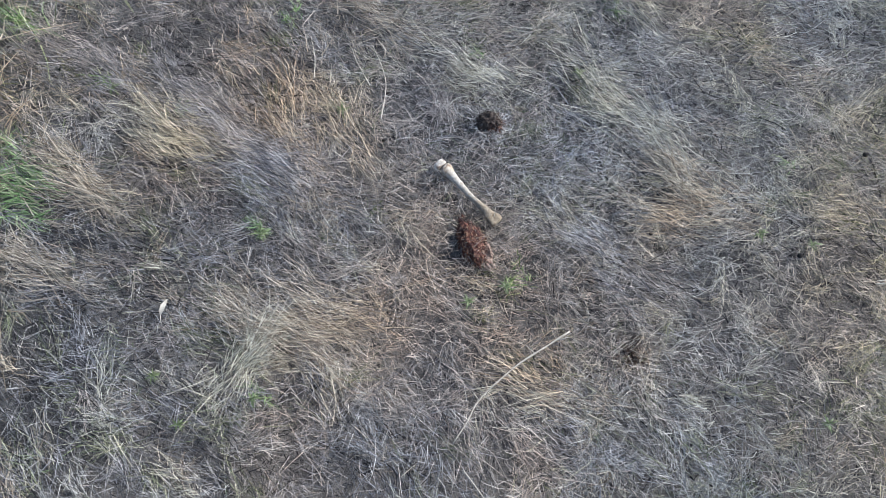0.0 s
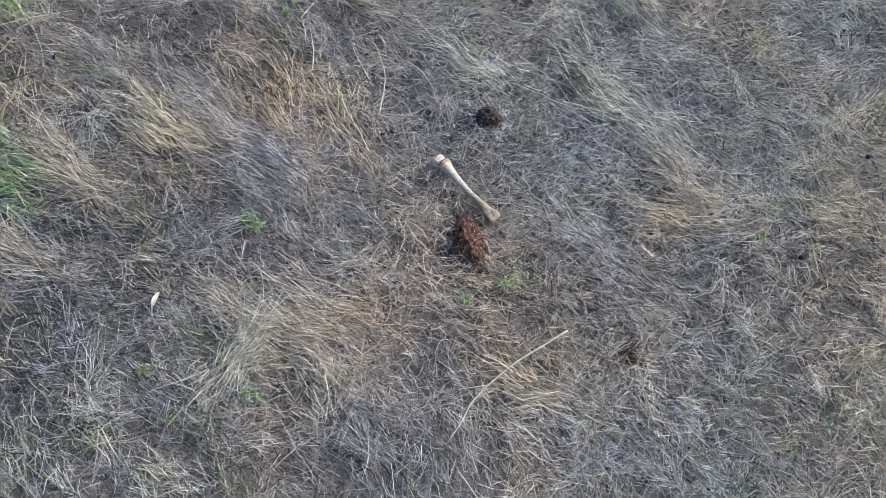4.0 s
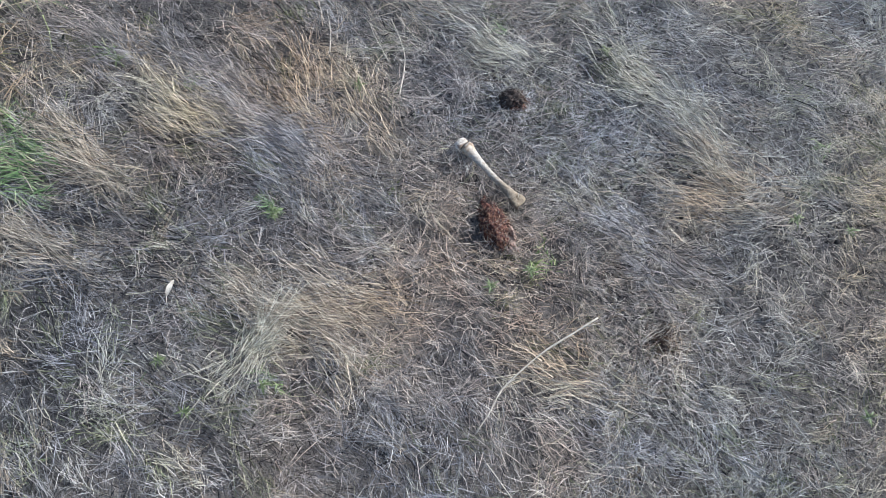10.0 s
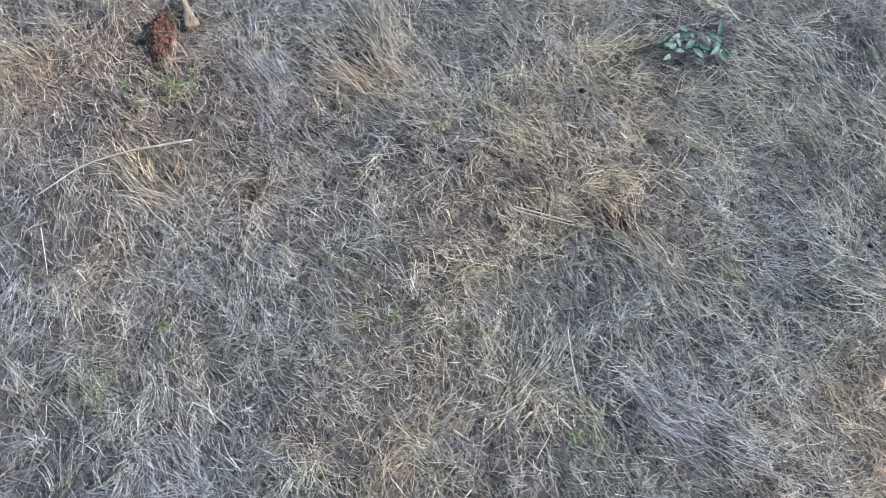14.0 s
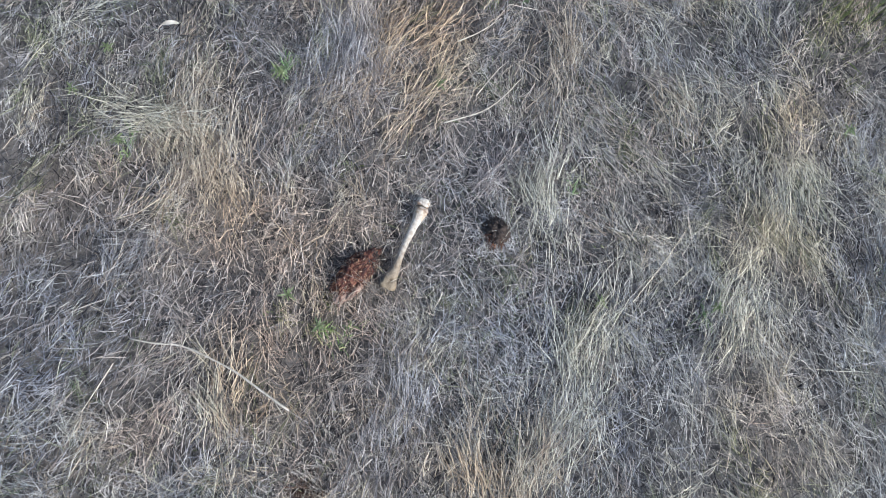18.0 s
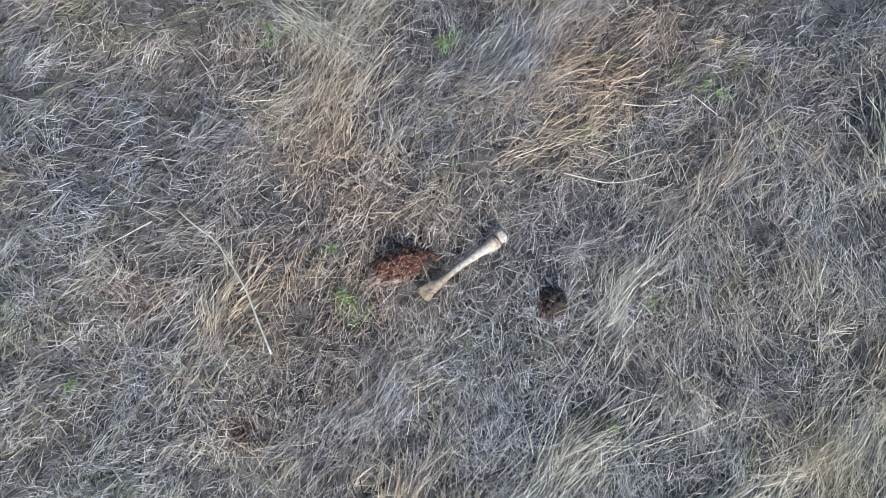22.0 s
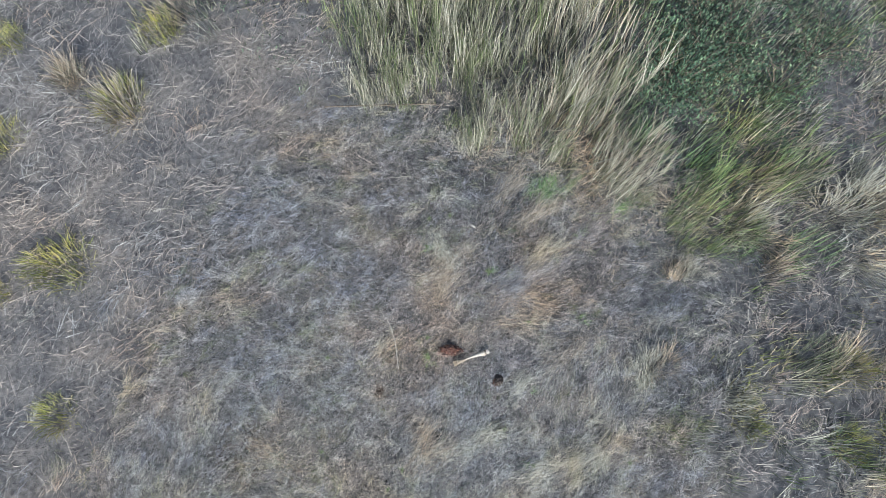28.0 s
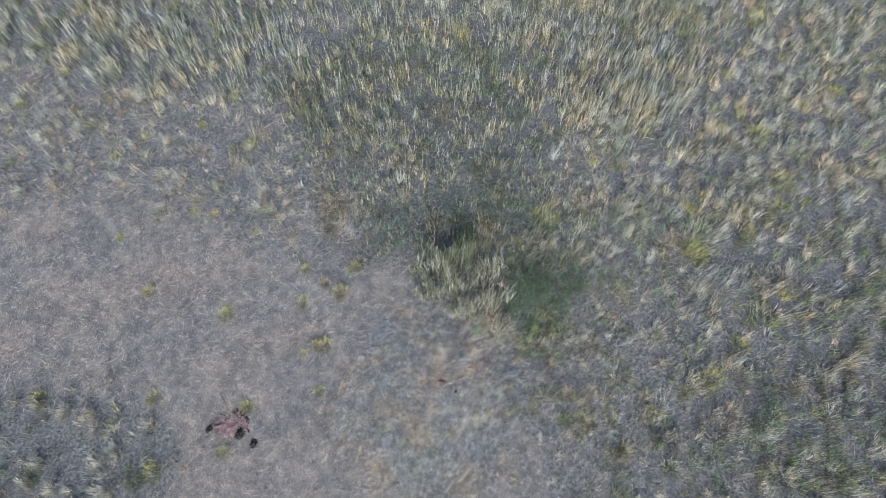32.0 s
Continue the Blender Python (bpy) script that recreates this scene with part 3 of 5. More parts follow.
BAND = [(-9.8, -31.59), (-16.05, -14.77), (-11.04, -11.44), (-8.34, -9.15), (-6.3, -10.16), (-4.44, -14.38), (-3.69, -18.67), (-1.67, -24.65)]
THICKET = [(-6.4, -10.22), (-9.23, -9.59), (-11.23, -8.68), (-12.01, -4.42), (-10.2, -1.57), (-8.05, -0.2), (-5.49, 0.09), (-4.34, 1.44), (-4.66, 2.28), (-2.6, 2.02), (-2.3, 1.38), (-2.6, 0.6), (-4.58, -1.16), (-4.1, -2.95), (-2.32, -3.78), (-2.72, -5.98), (-4.68, -7.79)]
TALL = [(-11.04, -11.44), (-17.5, -15.53), (-22.06, -3.22), (-22.53, 2.66), (-13.35, 3.36), (-9.75, -0.78), (-10.2, -1.57), (-12.01, -4.42), (-11.23, -8.68)]
RIGHT = [(-2.06, 1.5), (-2.6, 2.02), (-4.66, 2.28), (-4.34, 1.44), (-5.49, 0.09), (-8.05, -0.2), (-9.75, -0.78), (-13.35, 3.36), (-20.53, 2.86), (-21.0, 14.0), (-0.2, 14.5), (4.65, 5.22), (0.03, 3.59), (-0.38, 1.7)]
DEEP_GREEN = [(-0.92, 6.03), (-2.79, 7.26), (-4.72, 12.2), (-5.47, 15.03), (-0.81, 15.41), (2.52, 6.95)]
CORNER = [(7.79, -14.49), (6.44, -11.48), (5.39, -9.23), (4.88, -6.86), (6.08, -5.98), (8.63, -4.85), (11.32, -11.65)]
PALE_A = [(-9.53, -0.7), (-11.92, -1.09), (-13.93, 0.66), (-13.59, 3.3), (-11.52, 3.22), (-10.16, 1.57)]
PALE_B = [(-5.18, -5.89), (-6.71, -6.82), (-7.48, -6.08), (-7.42, -4.97), (-5.8, -4.28)]
PALE_C = [(-5.24, 0.56), (-6.78, 0.03), (-8.12, 1.19), (-8.4, 3.08), (-6.94, 3.87), (-5.66, 2.73)]
PALE_D = [(-3.29, -18.39), (-5.34, -19.85), (-6.92, -16.42), (-8.34, -11.95), (-6.29, -10.84), (-4.64, -14.51)]
PALE_E = [(-3.59, -7.17), (-4.25, -5.61), (-3.14, -5.04), (-2.54, -6.46)]
PALE_F = [(-7.27, -7.19), (-7.93, -6.04), (-5.24, -3.74), (-4.73, -4.57), (-5.67, -6.10)]
PALE_G = [(-8.77, -3.51), (-9.16, -2.55), (-6.97, -2.03), (-7.38, -2.80)]
REEDS = [(-1.98, -2.32), (-1.98, -1.05), (-2.02, 0.08), (-2.12, 0.86), (-2.80, 0.55), (-3.75, 0.0), (-3.95, -1.14), (-3.75, -2.32), (-3.10, -2.50)]
EDGE = [(-1.93, -1.00), (-2.07, 0.00), (-2.12, 0.66), (-1.93, 1.56), (-2.39, 1.59), (-2.54, 0.88), (-2.64, 0.47), (-2.21, -0.36)]
SHRUBS_A = [(-4.07, -0.03), (-4.83, 0.5), (-5.51, 2.2), (-4.3, 2.6), (-3.5, 2.2), (-3.0, 1.5), (-3.05, 0.9)]
SHRUBS_C = [(-1.80, 6.39), (-3.36, 7.96), (-4.13, 9.81), (-3.76, 12.90), (-2.55, 13.17), (0.01, 8.23)]


def clear(x, y, r=0.94):
    """Leaves out the close mat round the bone, which has its own finer blades."""
    far = np.maximum(np.abs(x - field[0]) / field[2], np.abs(y - field[1]) / field[3]) > r
    return x[far], y[far]


def clumped(poly, clumps, blades, reach):
    """Roots gathered in clumps."""
    cx, cy = within(clumps, poly, 0.25)
    k = np.repeat(np.arange(len(cx)), rng.integers(blades // 2, blades * 3 // 2, len(cx)))
    return clear(cx[k] + rng.normal(0, reach, len(k)), cy[k] + rng.normal(0, reach, len(k)), 0.9)


def size_of(poly):
    return abs(sum(ax * by - bx * ay for (ax, ay), (bx, by) in zip(poly, poly[1:] + poly[:1]))) / 2


def brush(poly, per_m2, blades, reach, height, width, tilt=0.32, fan=0.16, bare=None, feather=0.4):
    """Standing bunches of grass: the blades of one bunch lean the same way."""
    cx, cy = within(int(size_of(poly) * per_m2), poly, feather)
    if bare is not None:
        cx, cy = patchy((cx, cy), 0.8, bare)
    cx, cy = outside(clear(cx, cy, 0.98))
    m = len(cx)
    k = np.repeat(np.arange(m), rng.integers(blades // 2, blades * 3 // 2, m))
    n = len(k)
    x, y = cx[k] + rng.normal(0, reach, n), cy[k] + rng.normal(0, reach, n)
    way, lean, tall = rng.uniform(0, 2 * math.pi, m), np.abs(rng.normal(0, tilt, m)), rng.uniform(0.65, 1.25, m)
    lx, ly = lean[k] * np.cos(way[k]) + rng.normal(0, fan, n), lean[k] * np.sin(way[k]) + rng.normal(0, fan, n)
    fine = np.clip(np.hypot(x, y) / 11, 0.58, 1.0)
    return strips(x, y, lie(x, y) - 0.01, np.arctan2(ly, lx), height * tall[k] * rng.uniform(0.7, 1.2, n) * np.clip(fine + 0.15, 0.6, 1.15), rng.uniform(0.6, 1.4, n) * width * np.maximum(fine, 0.85), math.pi / 2 - np.minimum(np.hypot(lx, ly), 1.4), rng.uniform(0.05, 0.45, n), rng.normal(0, 0.5, n))


def outside(places):
    """Keeps tall growth off the open sward beside the reed bed."""
    x, y = places
    keep = (y > 1.35) | (x < -2.55) | (y < -3.2)
    return x[keep], y[keep]


def shift(poly, dx, dy=0.0):
    return [(x + dx, y + dy) for x, y in poly]


FILL = [(-1.76, 0.37), (-2.88, 0.28), (-5.60, -0.67), (-7.92, 3.50), (-1.91, 4.62), (-1.58, 2.73), (-1.59, 1.45)]
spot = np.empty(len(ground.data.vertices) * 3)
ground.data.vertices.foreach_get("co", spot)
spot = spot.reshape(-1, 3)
# how much shade is painted into the soil under tall growth, smoothed at rims
gap_shade = np.zeros(len(spot))
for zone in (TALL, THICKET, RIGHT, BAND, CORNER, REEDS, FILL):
    gap_shade = np.maximum(gap_shade, inside(spot[:, 0], spot[:, 1], zone))
gap_shade = np.maximum(gap_shade, 0.45 * inside(spot[:, 0], spot[:, 1], LEFT))
gap_shade = np.maximum(gap_shade, (spot[:, 0] < -13) | (spot[:, 1] > 13))
gap_shade = gap_shade.reshape(len(near_edges), -1)
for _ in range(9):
    gap_shade[1:-1, 1:-1] = (2 * gap_shade[1:-1, 1:-1] + gap_shade[:-2, 1:-1] + gap_shade[2:, 1:-1] + gap_shade[1:-1, :-2] + gap_shade[1:-1, 2:]) / 6
ground.data.attributes.new("gap_shade", "FLOAT", "POINT").data.foreach_set("value", gap_shade.ravel().astype(np.float32))
everywhere = (rng.uniform(-26, 13, 15000), rng.uniform(-28, 17, 15000))
ring = clear(*oval(2600, -0.3, -0.8, 6.2, 6.2), 0.98)
stuff("mid_matted_grass", [lodged(*clear(*oval(30000, -0.3, -0.8, 6.5, 6.5), 0.93), 0.16, 0.0046, 0.30, 0.05, 0.6, 0.35, 0.7, 2), sheaves(ring[0][::2], ring[1][::2], 14, 0.09, 0.22, 0.0048, 0.06)], M_LAWN, "flattened grey-brown dry grass of the clearing")
stuff("mid_rosy_grass", [sheaves(ring[0][1::4], ring[1][1::4], 14, 0.09, 0.22, 0.0046, 0.06)], M_ROSY, "rosy-beige bundles of fallen grass in the clearing")
stuff("mid_ashen_grass", [sheaves(ring[0][3::4], ring[1][3::4], 14, 0.09, 0.22, 0.0046, 0.06)], M_ASH, "ash-pale bundles of fallen grass in the clearing")
stuff("wide_matted_grass", [lodged(*clear(*within(34000, LAWN), 1.4), 0.25, 0.0095, 0.25, 0.06, 0.9, 0.6, 0.7, 2), lodged(*clear(*everywhere, 1.5), 0.34, 0.012, 0.5, 0.06, 0.9, 0.6, 0.7, 2)], M_LAWN, "short dry pasture grass, pale and trampled")
stuff("trampled_straw_bits", [upright(*clear(*clumped(LAWN, 420, 8, 0.05), 1.2), 0.11, 0.008, 0.8, 0.4), upright(*clear(*clumped(LEFT, 260, 12, 0.06), 1.0), 0.20, 0.011, 0.7, 0.4)], M_PALE, "small tufts of bleached straw on the trampled ground")
stuff("trampled_tan_bits", [upright(*clear(*clumped(LAWN, 300, 8, 0.06), 1.2), 0.11, 0.008, 0.9, 0.4), upright(*clear(*clumped(LEFT, 120, 12, 0.06), 1.0), 0.16, 0.011, 0.8, 0.4)], M_TAN, "small tufts of tan straw on the trampled ground")
stuff("grey_litter", [lodged(*clear(*within(12000, RIGHT, 0.4)), 0.26, 0.011, 0.4, 0.06, 0.7, 0.4, 0.7, 2), lodged(*clear(*within(6000, FILL, 0.15), 0.9), 0.22, 0.007, 0.4, 0.06, 0.7, 0.4, 0.7, 2), lodged(*clear(*patchy(within(6000, LEFT, 0.4))), 0.24, 0.011, 0.4, 0.06, 0.7, 0.4, 0.7, 2)], M_LITTER, "blue-grey dead grass between the tussocks, darkened for the shadow there")
stuff("meadow_undergrowth", [low_blades(*clear(*within(9000, TALL)), 0.30, 0.018, 0.7, 0.5), low_blades(*clear(*patchy(within(11000, THICKET), 0.8, 0.6)), 0.26, 0.016, 0.7, 0.5), low_blades(*outside(clear(*patchy(within(22000, RIGHT)), 0.95)), 0.22, 0.018, 0.8, 0.5), low_blades(*patchy(within(7500, BAND)), 0.30, 0.018, 0.7), low_blades(*patchy(within(7000, LEFT, 0.5)), 0.16, 0.018, 0.9), low_blades(*within(1600, CORNER), 0.16, 0.018, 0.8), low_blades(*outside(within(1500, REEDS, 0.2)), 0.4, 0.014, 0.6), low_blades(*outside(clear(*patchy(within(5500, FILL, 0.15), 1.4), 0.85)), 0.18, 0.016, 0.8, 0.5)], M_UNDER, "grey-green undergrowth, coloured dark for the shade between the grass clumps")
stuff("meadow_clumps", [brush(TALL, 8, 17, 0.07, 0.64, 0.014, 0.25), brush(THICKET, 15, 12, 0.05, 0.56, 0.015, 0.25, 0.13), brush(BAND, 6, 17, 0.07, 0.62, 0.014, 0.25), brush(RIGHT, 9, 19, 0.07, 0.40, 0.0095, 0.35, 0.22, 0.2), brush(LEFT, 3.5, 15, 0.06, 0.36, 0.0115, 0.5, 0.2, 0.5), brush(CORNER, 2.0, 24, 0.08, 0.30, 0.012, 0.4), upright(*outside(patchy(clumped(FILL, 60, 22, 0.06), 1.4)), 0.36, 0.012, 0.6)], M_OLIVE, "rough meadow grass in olive clumps")
stuff("straw_clumps", [brush(TALL, 5, 16, 0.05, 0.70, 0.014, 0.25), brush(THICKET, 9, 11, 0.045, 0.64, 0.015, 0.22, 0.12, 0.5), brush(BAND, 4, 17, 0.06, 0.68, 0.014, 0.25), brush(RIGHT, 6, 20, 0.05, 0.48, 0.0092, 0.35, 0.18, 0.4), brush(LEFT, 3.4, 17, 0.06, 0.44, 0.0105, 0.45, 0.16, 0.5), brush(CORNER, 3.0, 26, 0.06, 0.32, 0.013, 0.4), brush(PALE_A, 8, 18, 0.06, 0.62, 0.013, 0.2), brush(PALE_B, 8, 20, 0.06, 0.66, 0.013, 0.2), brush(PALE_C, 6, 18, 0.06, 0.60, 0.013, 0.25), brush(PALE_D, 5, 20, 0.07, 0.60, 0.015, 0.25), brush(PALE_E, 8, 20, 0.06, 0.60, 0.013, 0.25), upright(*outside(clumped(EDGE, 26, 16, 0.06)), 0.6, 0.010, 0.4)], M_MEADOW, "clumps of tall bleached straw standing in the meadow")
stuff("meadow_litter_bundles", [sheaves(*outside(clear(*within(1100, RIGHT, 0.4), 0.98)), 12, 0.12, 0.24, 0.0065, 0.07), sheaves(*clear(*within(700, LEFT, 0.4), 0.98), 12, 0.12, 0.24, 0.0065, 0.07)], M_LAWN, "fallen grey-beige grass between the meadow tufts")
stuff("rosy_litter_bundles", [sheaves(*outside(clear(*within(600, RIGHT, 0.4), 0.98)), 12, 0.12, 0.24, 0.0065, 0.07), sheaves(*clear(*within(450, LEFT, 0.4), 0.98), 12, 0.12, 0.24, 0.0065, 0.07), sheaves(*clear(*within(160, PALE_E, 0.4), 0.98), 12, 0.10, 0.26, 0.008, 0.08)], M_ROSY, "rosy-brown fallen grass between the meadow tufts")
BEHIND = [(-3.7, -2.9), (-4.6, -2.9), (-5.5, -1.6), (-5.6, 0.2), (-3.9, 0.3), (-4.0, -1.2)]
stuff("rank_grass", [brush(BEHIND, 12, 16, 0.07, 0.85, 0.012, 0.25), brush(SHRUBS_A, 2, 12, 0.06, 0.9, 0.010, 0.3)], M_OLIVE, "rank half-green grass behind the reeds")
stuff("pale_tufts", [brush(PALE_F, 7, 24, 0.06, 0.80, 0.010, 0.2, 0.12), brush(PALE_G, 8, 22, 0.06, 0.80, 0.010, 0.2, 0.12), brush(PALE_C, 5, 24, 0.06, 0.70, 0.010, 0.25, 0.14), brush(PALE_A, 5, 24, 0.06, 0.75, 0.011, 0.25, 0.14), brush(RIGHT, 2.4, 40, 0.06, 0.54, 0.0078, 0.35, 0.2), brush(LEFT, 1.6, 40, 0.07, 0.46, 0.0075, 0.35, 0.22), brush(CORNER, 1.5, 24, 0.08, 0.40, 0.011, 0.35, 0.17), brush(BEHIND, 10, 14, 0.06, 0.95, 0.010, 0.25)], M_HAY, "pale tufts of bleached blades in the meadow")
stuff("yellow_tufts", [brush(RIGHT, 0.4, 44, 0.10, 0.34, 0.010, 0.4, 0.35), brush(LEFT, 0.3, 40, 0.09, 0.28, 0.010, 0.4, 0.35)], M_YELLOW, "yellow-green tufts in the meadow")
stuff("ashen_clumps", [brush(TALL, 2.5, 16, 0.06, 0.52, 0.012, 0.25), brush(RIGHT, 3.5, 15, 0.06, 0.44, 0.012, 0.4, 0.15, 0.3), brush(BAND, 2, 16, 0.07, 0.5, 0.014, 0.3)], M_ASH, "ash-grey dead grass standing in the meadow")
stuff("tan_clumps", [brush(RIGHT, 2.2, 16, 0.07, 0.42, 0.013, 0.45, 0.16), brush(TALL, 0.4, 16, 0.07, 0.5, 0.013, 0.3), brush(LEFT, 0.9, 14, 0.06, 0.26, 0.014, 0.5), brush(PALE_B, 4, 16, 0.06, 0.6, 0.012, 0.25), upright(*outside(clumped(EDGE, 34, 22, 0.09)), 0.45, 0.011, 0.6), lodged(*within(1800, EDGE, 0.15), 0.2, 0.005, 0.4, 0.06, 0.8, 0.5)], M_TAN, "tan dry clumps standing in the meadow")
stuff("green_tufts", [upright(*oval(110, x, y, 0.08, 0.08), h, 0.013, 0.55, 0.35) for x, y, h in [(-2.15, 1.02, 0.28), (-2.05, 1.35, 0.35), (-1.85, 1.60, 0.5), (-2.25, 0.62, 0.4), (-2.22, -0.33, 0.4), (-2.25, 0.12, 0.35), (-2.15, -1.61, 0.28), (-2.2, -1.10, 0.25), (-1.93, 1.82, 0.5), (-3.37, 1.82, 0.55), (-3.75, 1.96, 0.55)]], M_GREEN, "bright green grass tufts at the foot of the reeds")
stuff("green_edge_grass", [upright(*outside(clumped(EDGE, 44, 26, 0.07)), 0.55, 0.012, 0.5), brush(SHRUBS_A, 8, 16, 0.08, 0.5, 0.016, 0.4), upright(*oval(300, -0.15, 2.1, 0.2, 0.2), 0.3, 0.011, 0.7), brush(SHRUBS_C, 4, 20, 0.08, 0.32, 0.012, 0.4), brush(RIGHT, 2.4, 16, 0.07, 0.42, 0.014, 0.4), brush(DEEP_GREEN, 4, 20, 0.08, 0.32, 0.014, 0.5), brush(TALL, 1.2, 16, 0.08, 0.44, 0.013, 0.3), brush(THICKET, 1.4, 14, 0.07, 0.42, 0.012, 0.3)], M_GREEN, "fresh green grass along the clearing's edge")


FRESH = [(-2.03, -0.12), (-2.19, 0.55), (-1.55, 1.36), (-1.67, 1.92), (-2.20, 2.60), (-4.27, 2.19), (-2.67, -0.35)]
stuff("fresh_tall_grass", [brush([(-2.15, 1.0), (-1.95, 1.55), (-2.6, 2.4), (-3.3, 2.3), (-2.8, 1.2)], 22, 18, 0.06, 0.75, 0.011, 0.3), brush([(-2.15, -0.6), (-2.15, 1.0), (-2.5, 1.0), (-2.45, -0.6)], 16, 14, 0.06, 0.6, 0.009, 0.3), upright(*outside(clear(*patchy(clumped(FRESH, 110, 34, 0.06), 1.5, 0.2), 0.8)), 0.50, 0.012, 0.5), upright(*outside(clumped(shift(EDGE, -0.1), 34, 28, 0.05)), 0.5, 0.012, 0.45), upright(*patchy(clumped([(-6.68, 0.74), (-8.78, 5.10), (-5.59, 5.68), (-4.75, 4.44), (-3.66, 2.83), (-4.94, 2.28)], 90, 26, 0.10), 0.9, 0.4), 0.42, 0.012, 0.5), upright(*clumped([(-2.06, 2.82), (-4.14, 5.95), (-0.63, 6.60), (0.42, 4.04)], 26, 30, 0.08), 0.28, 0.010, 0.6)], M_FRESH, "light green tall grass at the edge of the clearing")
stuff("green_clump", [sheaves(np.array([-1.92, -1.86, -1.80, -1.90, -1.84, -1.98, -1.88, -1.95, -2.05, -1.98]), np.array([0.20, 0.14, 0.08, 0.05, 0.00, 0.12, -0.06, 0.26, 0.92, 0.84]), 44, 0.045, 0.14, 0.0042, 0.12, 0.3, 0.25, 0.5)] + [sheaves(np.array([x]), np.array([y]), 34, 0.020, 0.055, 0.0045, 0.05, 0.7, 0.5) for x, y in [(-1.59, 0.57), (-0.86, -0.12), (-0.79, 0.86), (-0.76, 0.90), (0.06, 0.67), (1.36, 0.12), (0.21, -0.33), (0.16, -0.37), (0.68, 0.86), (-0.81, -0.80), (-1.26, 0.42)]], M_FRESH, "low bright green grass clump in the dry mat")
SCRUB = [(-3.55, -4.93), (-5.09, -3.92), (-7.54, -0.94), (-6.43, 1.34), (-4.47, 2.80), (-3.26, 2.38), (-2.45, 1.61), (-2.78, 0.72), (-3.76, -0.02), (-4.04, -1.24), (-3.68, -2.65), (-2.42, -2.70), (-2.52, -3.78)]


def herb(places, top):
    """Low leafy herbs: short broad leaves at all heights of a patchy cover."""
    x, y = places
    n = len(x)
    z = lie(x, y) + top * rng.random(n) * (0.65 + 0.35 * np.sin(3.1 * x + 1.0) * np.sin(2.7 * y))
    return strips(x, y, z, rng.uniform(0, 2 * math.pi, n), rng.uniform(0.03, 0.075, n), rng.uniform(0.009, 0.018, n), rng.normal(0.4, 0.5, n), rng.uniform(0, 0.3, n), rng.normal(0, 0.3, n), 2)


stuff("scrub_herbs", [herb(clear(*patchy(within(34000, SCRUB, 0.3), 0.9, 0.3), 0.95), 0.34), herb(patchy(within(9000, THICKET, 0.4), 0.9), 0.40)], M_LEAF, "low leafy green herbs behind the reeds", "herbs")
stuff("grey_scrub_herbs", [herb(clear(*within(9000, SCRUB, 0.4), 0.95), 0.30), herb(within(13000, THICKET, 0.5), 0.36), herb(patchy(within(6000, TALL, 0.3), 0.7, 0.7), 0.34), herb(patchy(within(6000, RIGHT, 0.3), 0.8, 0.8), 0.25)], M_LEAF_GREY, "grey-green leafy herbs between the tall grass", "herbs")
stuff("scrub_grass", [upright(*outside(patchy(clumped(SCRUB, 150, 16, 0.09), 1.1)), 0.5, 0.011, 0.4), brush(SHRUBS_A, 5, 12, 0.06, 0.5, 0.010, 0.3)], M_OLIVE, "half-green grass blades rising through the herbs")


# ---- parts and small helpers ----
def part(name, me, parent, label="", kind=""):
    ob = new(name, me)
    ob.parent = parent
    return tagged(ob, label, kind=kind)


def thing(name, x, y, label, category, group="", dz=0.0, turn=0.0):
    e = new(name)
    e.empty_display_size = 0.1
    e.matrix_world = pose(x, y, float(lie(x, y)) + dz, 0, 0, turn)
    return tagged(e, label, category, group)


def loft(name, rings, mat, close=True):
    """A closed skin over rings of places."""
    bm = bmesh.new()
    rows = [[bm.verts.new(p) for p in ring] for ring in rings]
    for a, b in zip(rows, rows[1:]):
        for i in range(len(a)):
            bm.faces.new((a[i - 1], a[i], b[i], b[i - 1]))
    bm.faces.new(rows[0]), bm.faces.new(rows[-1][::-1])
    bmesh.ops.recalc_face_normals(bm, faces=bm.faces)
    me = bpy.data.meshes.new(name)
    bm.to_mesh(me)
    bm.free()
    me.materials.append(mat)
    me.polygons.foreach_set("use_smooth", [True] * len(me.polygons))
    return me


def tube(name, pts, radius, mat, tip=0.5, sides=7):
    pts = [Vector(p) for p in pts]
    rings = []
    for i, p in enumerate(pts):
        d = (pts[min(i + 1, len(pts) - 1)] - pts[max(i - 1, 0)]).normalized()
        u = d.cross(Vector((0, 0, 1))).normalized()
        v = d.cross(u)
        r = radius * (1 - (1 - tip) * i / (len(pts) - 1)) * (1 + 0.3 * noise.noise(p * 60))
        rings.append([p + (u * math.cos(a) + v * math.sin(a)) * r for a in (2 * math.pi * k / sides for k in range(sides))])
    return loft(name, rings, mat)


def smooth_line(pts, n=22):
    """A rounded line through a few places (Catmull-Rom)."""
    pts = [Vector(p) for p in pts]
    pts = [2 * pts[0] - pts[1]] + pts + [2 * pts[-1] - pts[-2]]
    out, segs = [], len(pts) - 3
    for k in range(n + 1):
        f = min(k / n * segs, segs - 1e-6)
        i, t = int(f), f - int(f)
        a, b, c, d = pts[i:i + 4]
        out.append(0.5 * ((2 * b) + (c - a) * t + (2 * a - 5 * b + 4 * c - d) * t * t + (3 * b - a - 3 * c + d) * t ** 3))
    return out


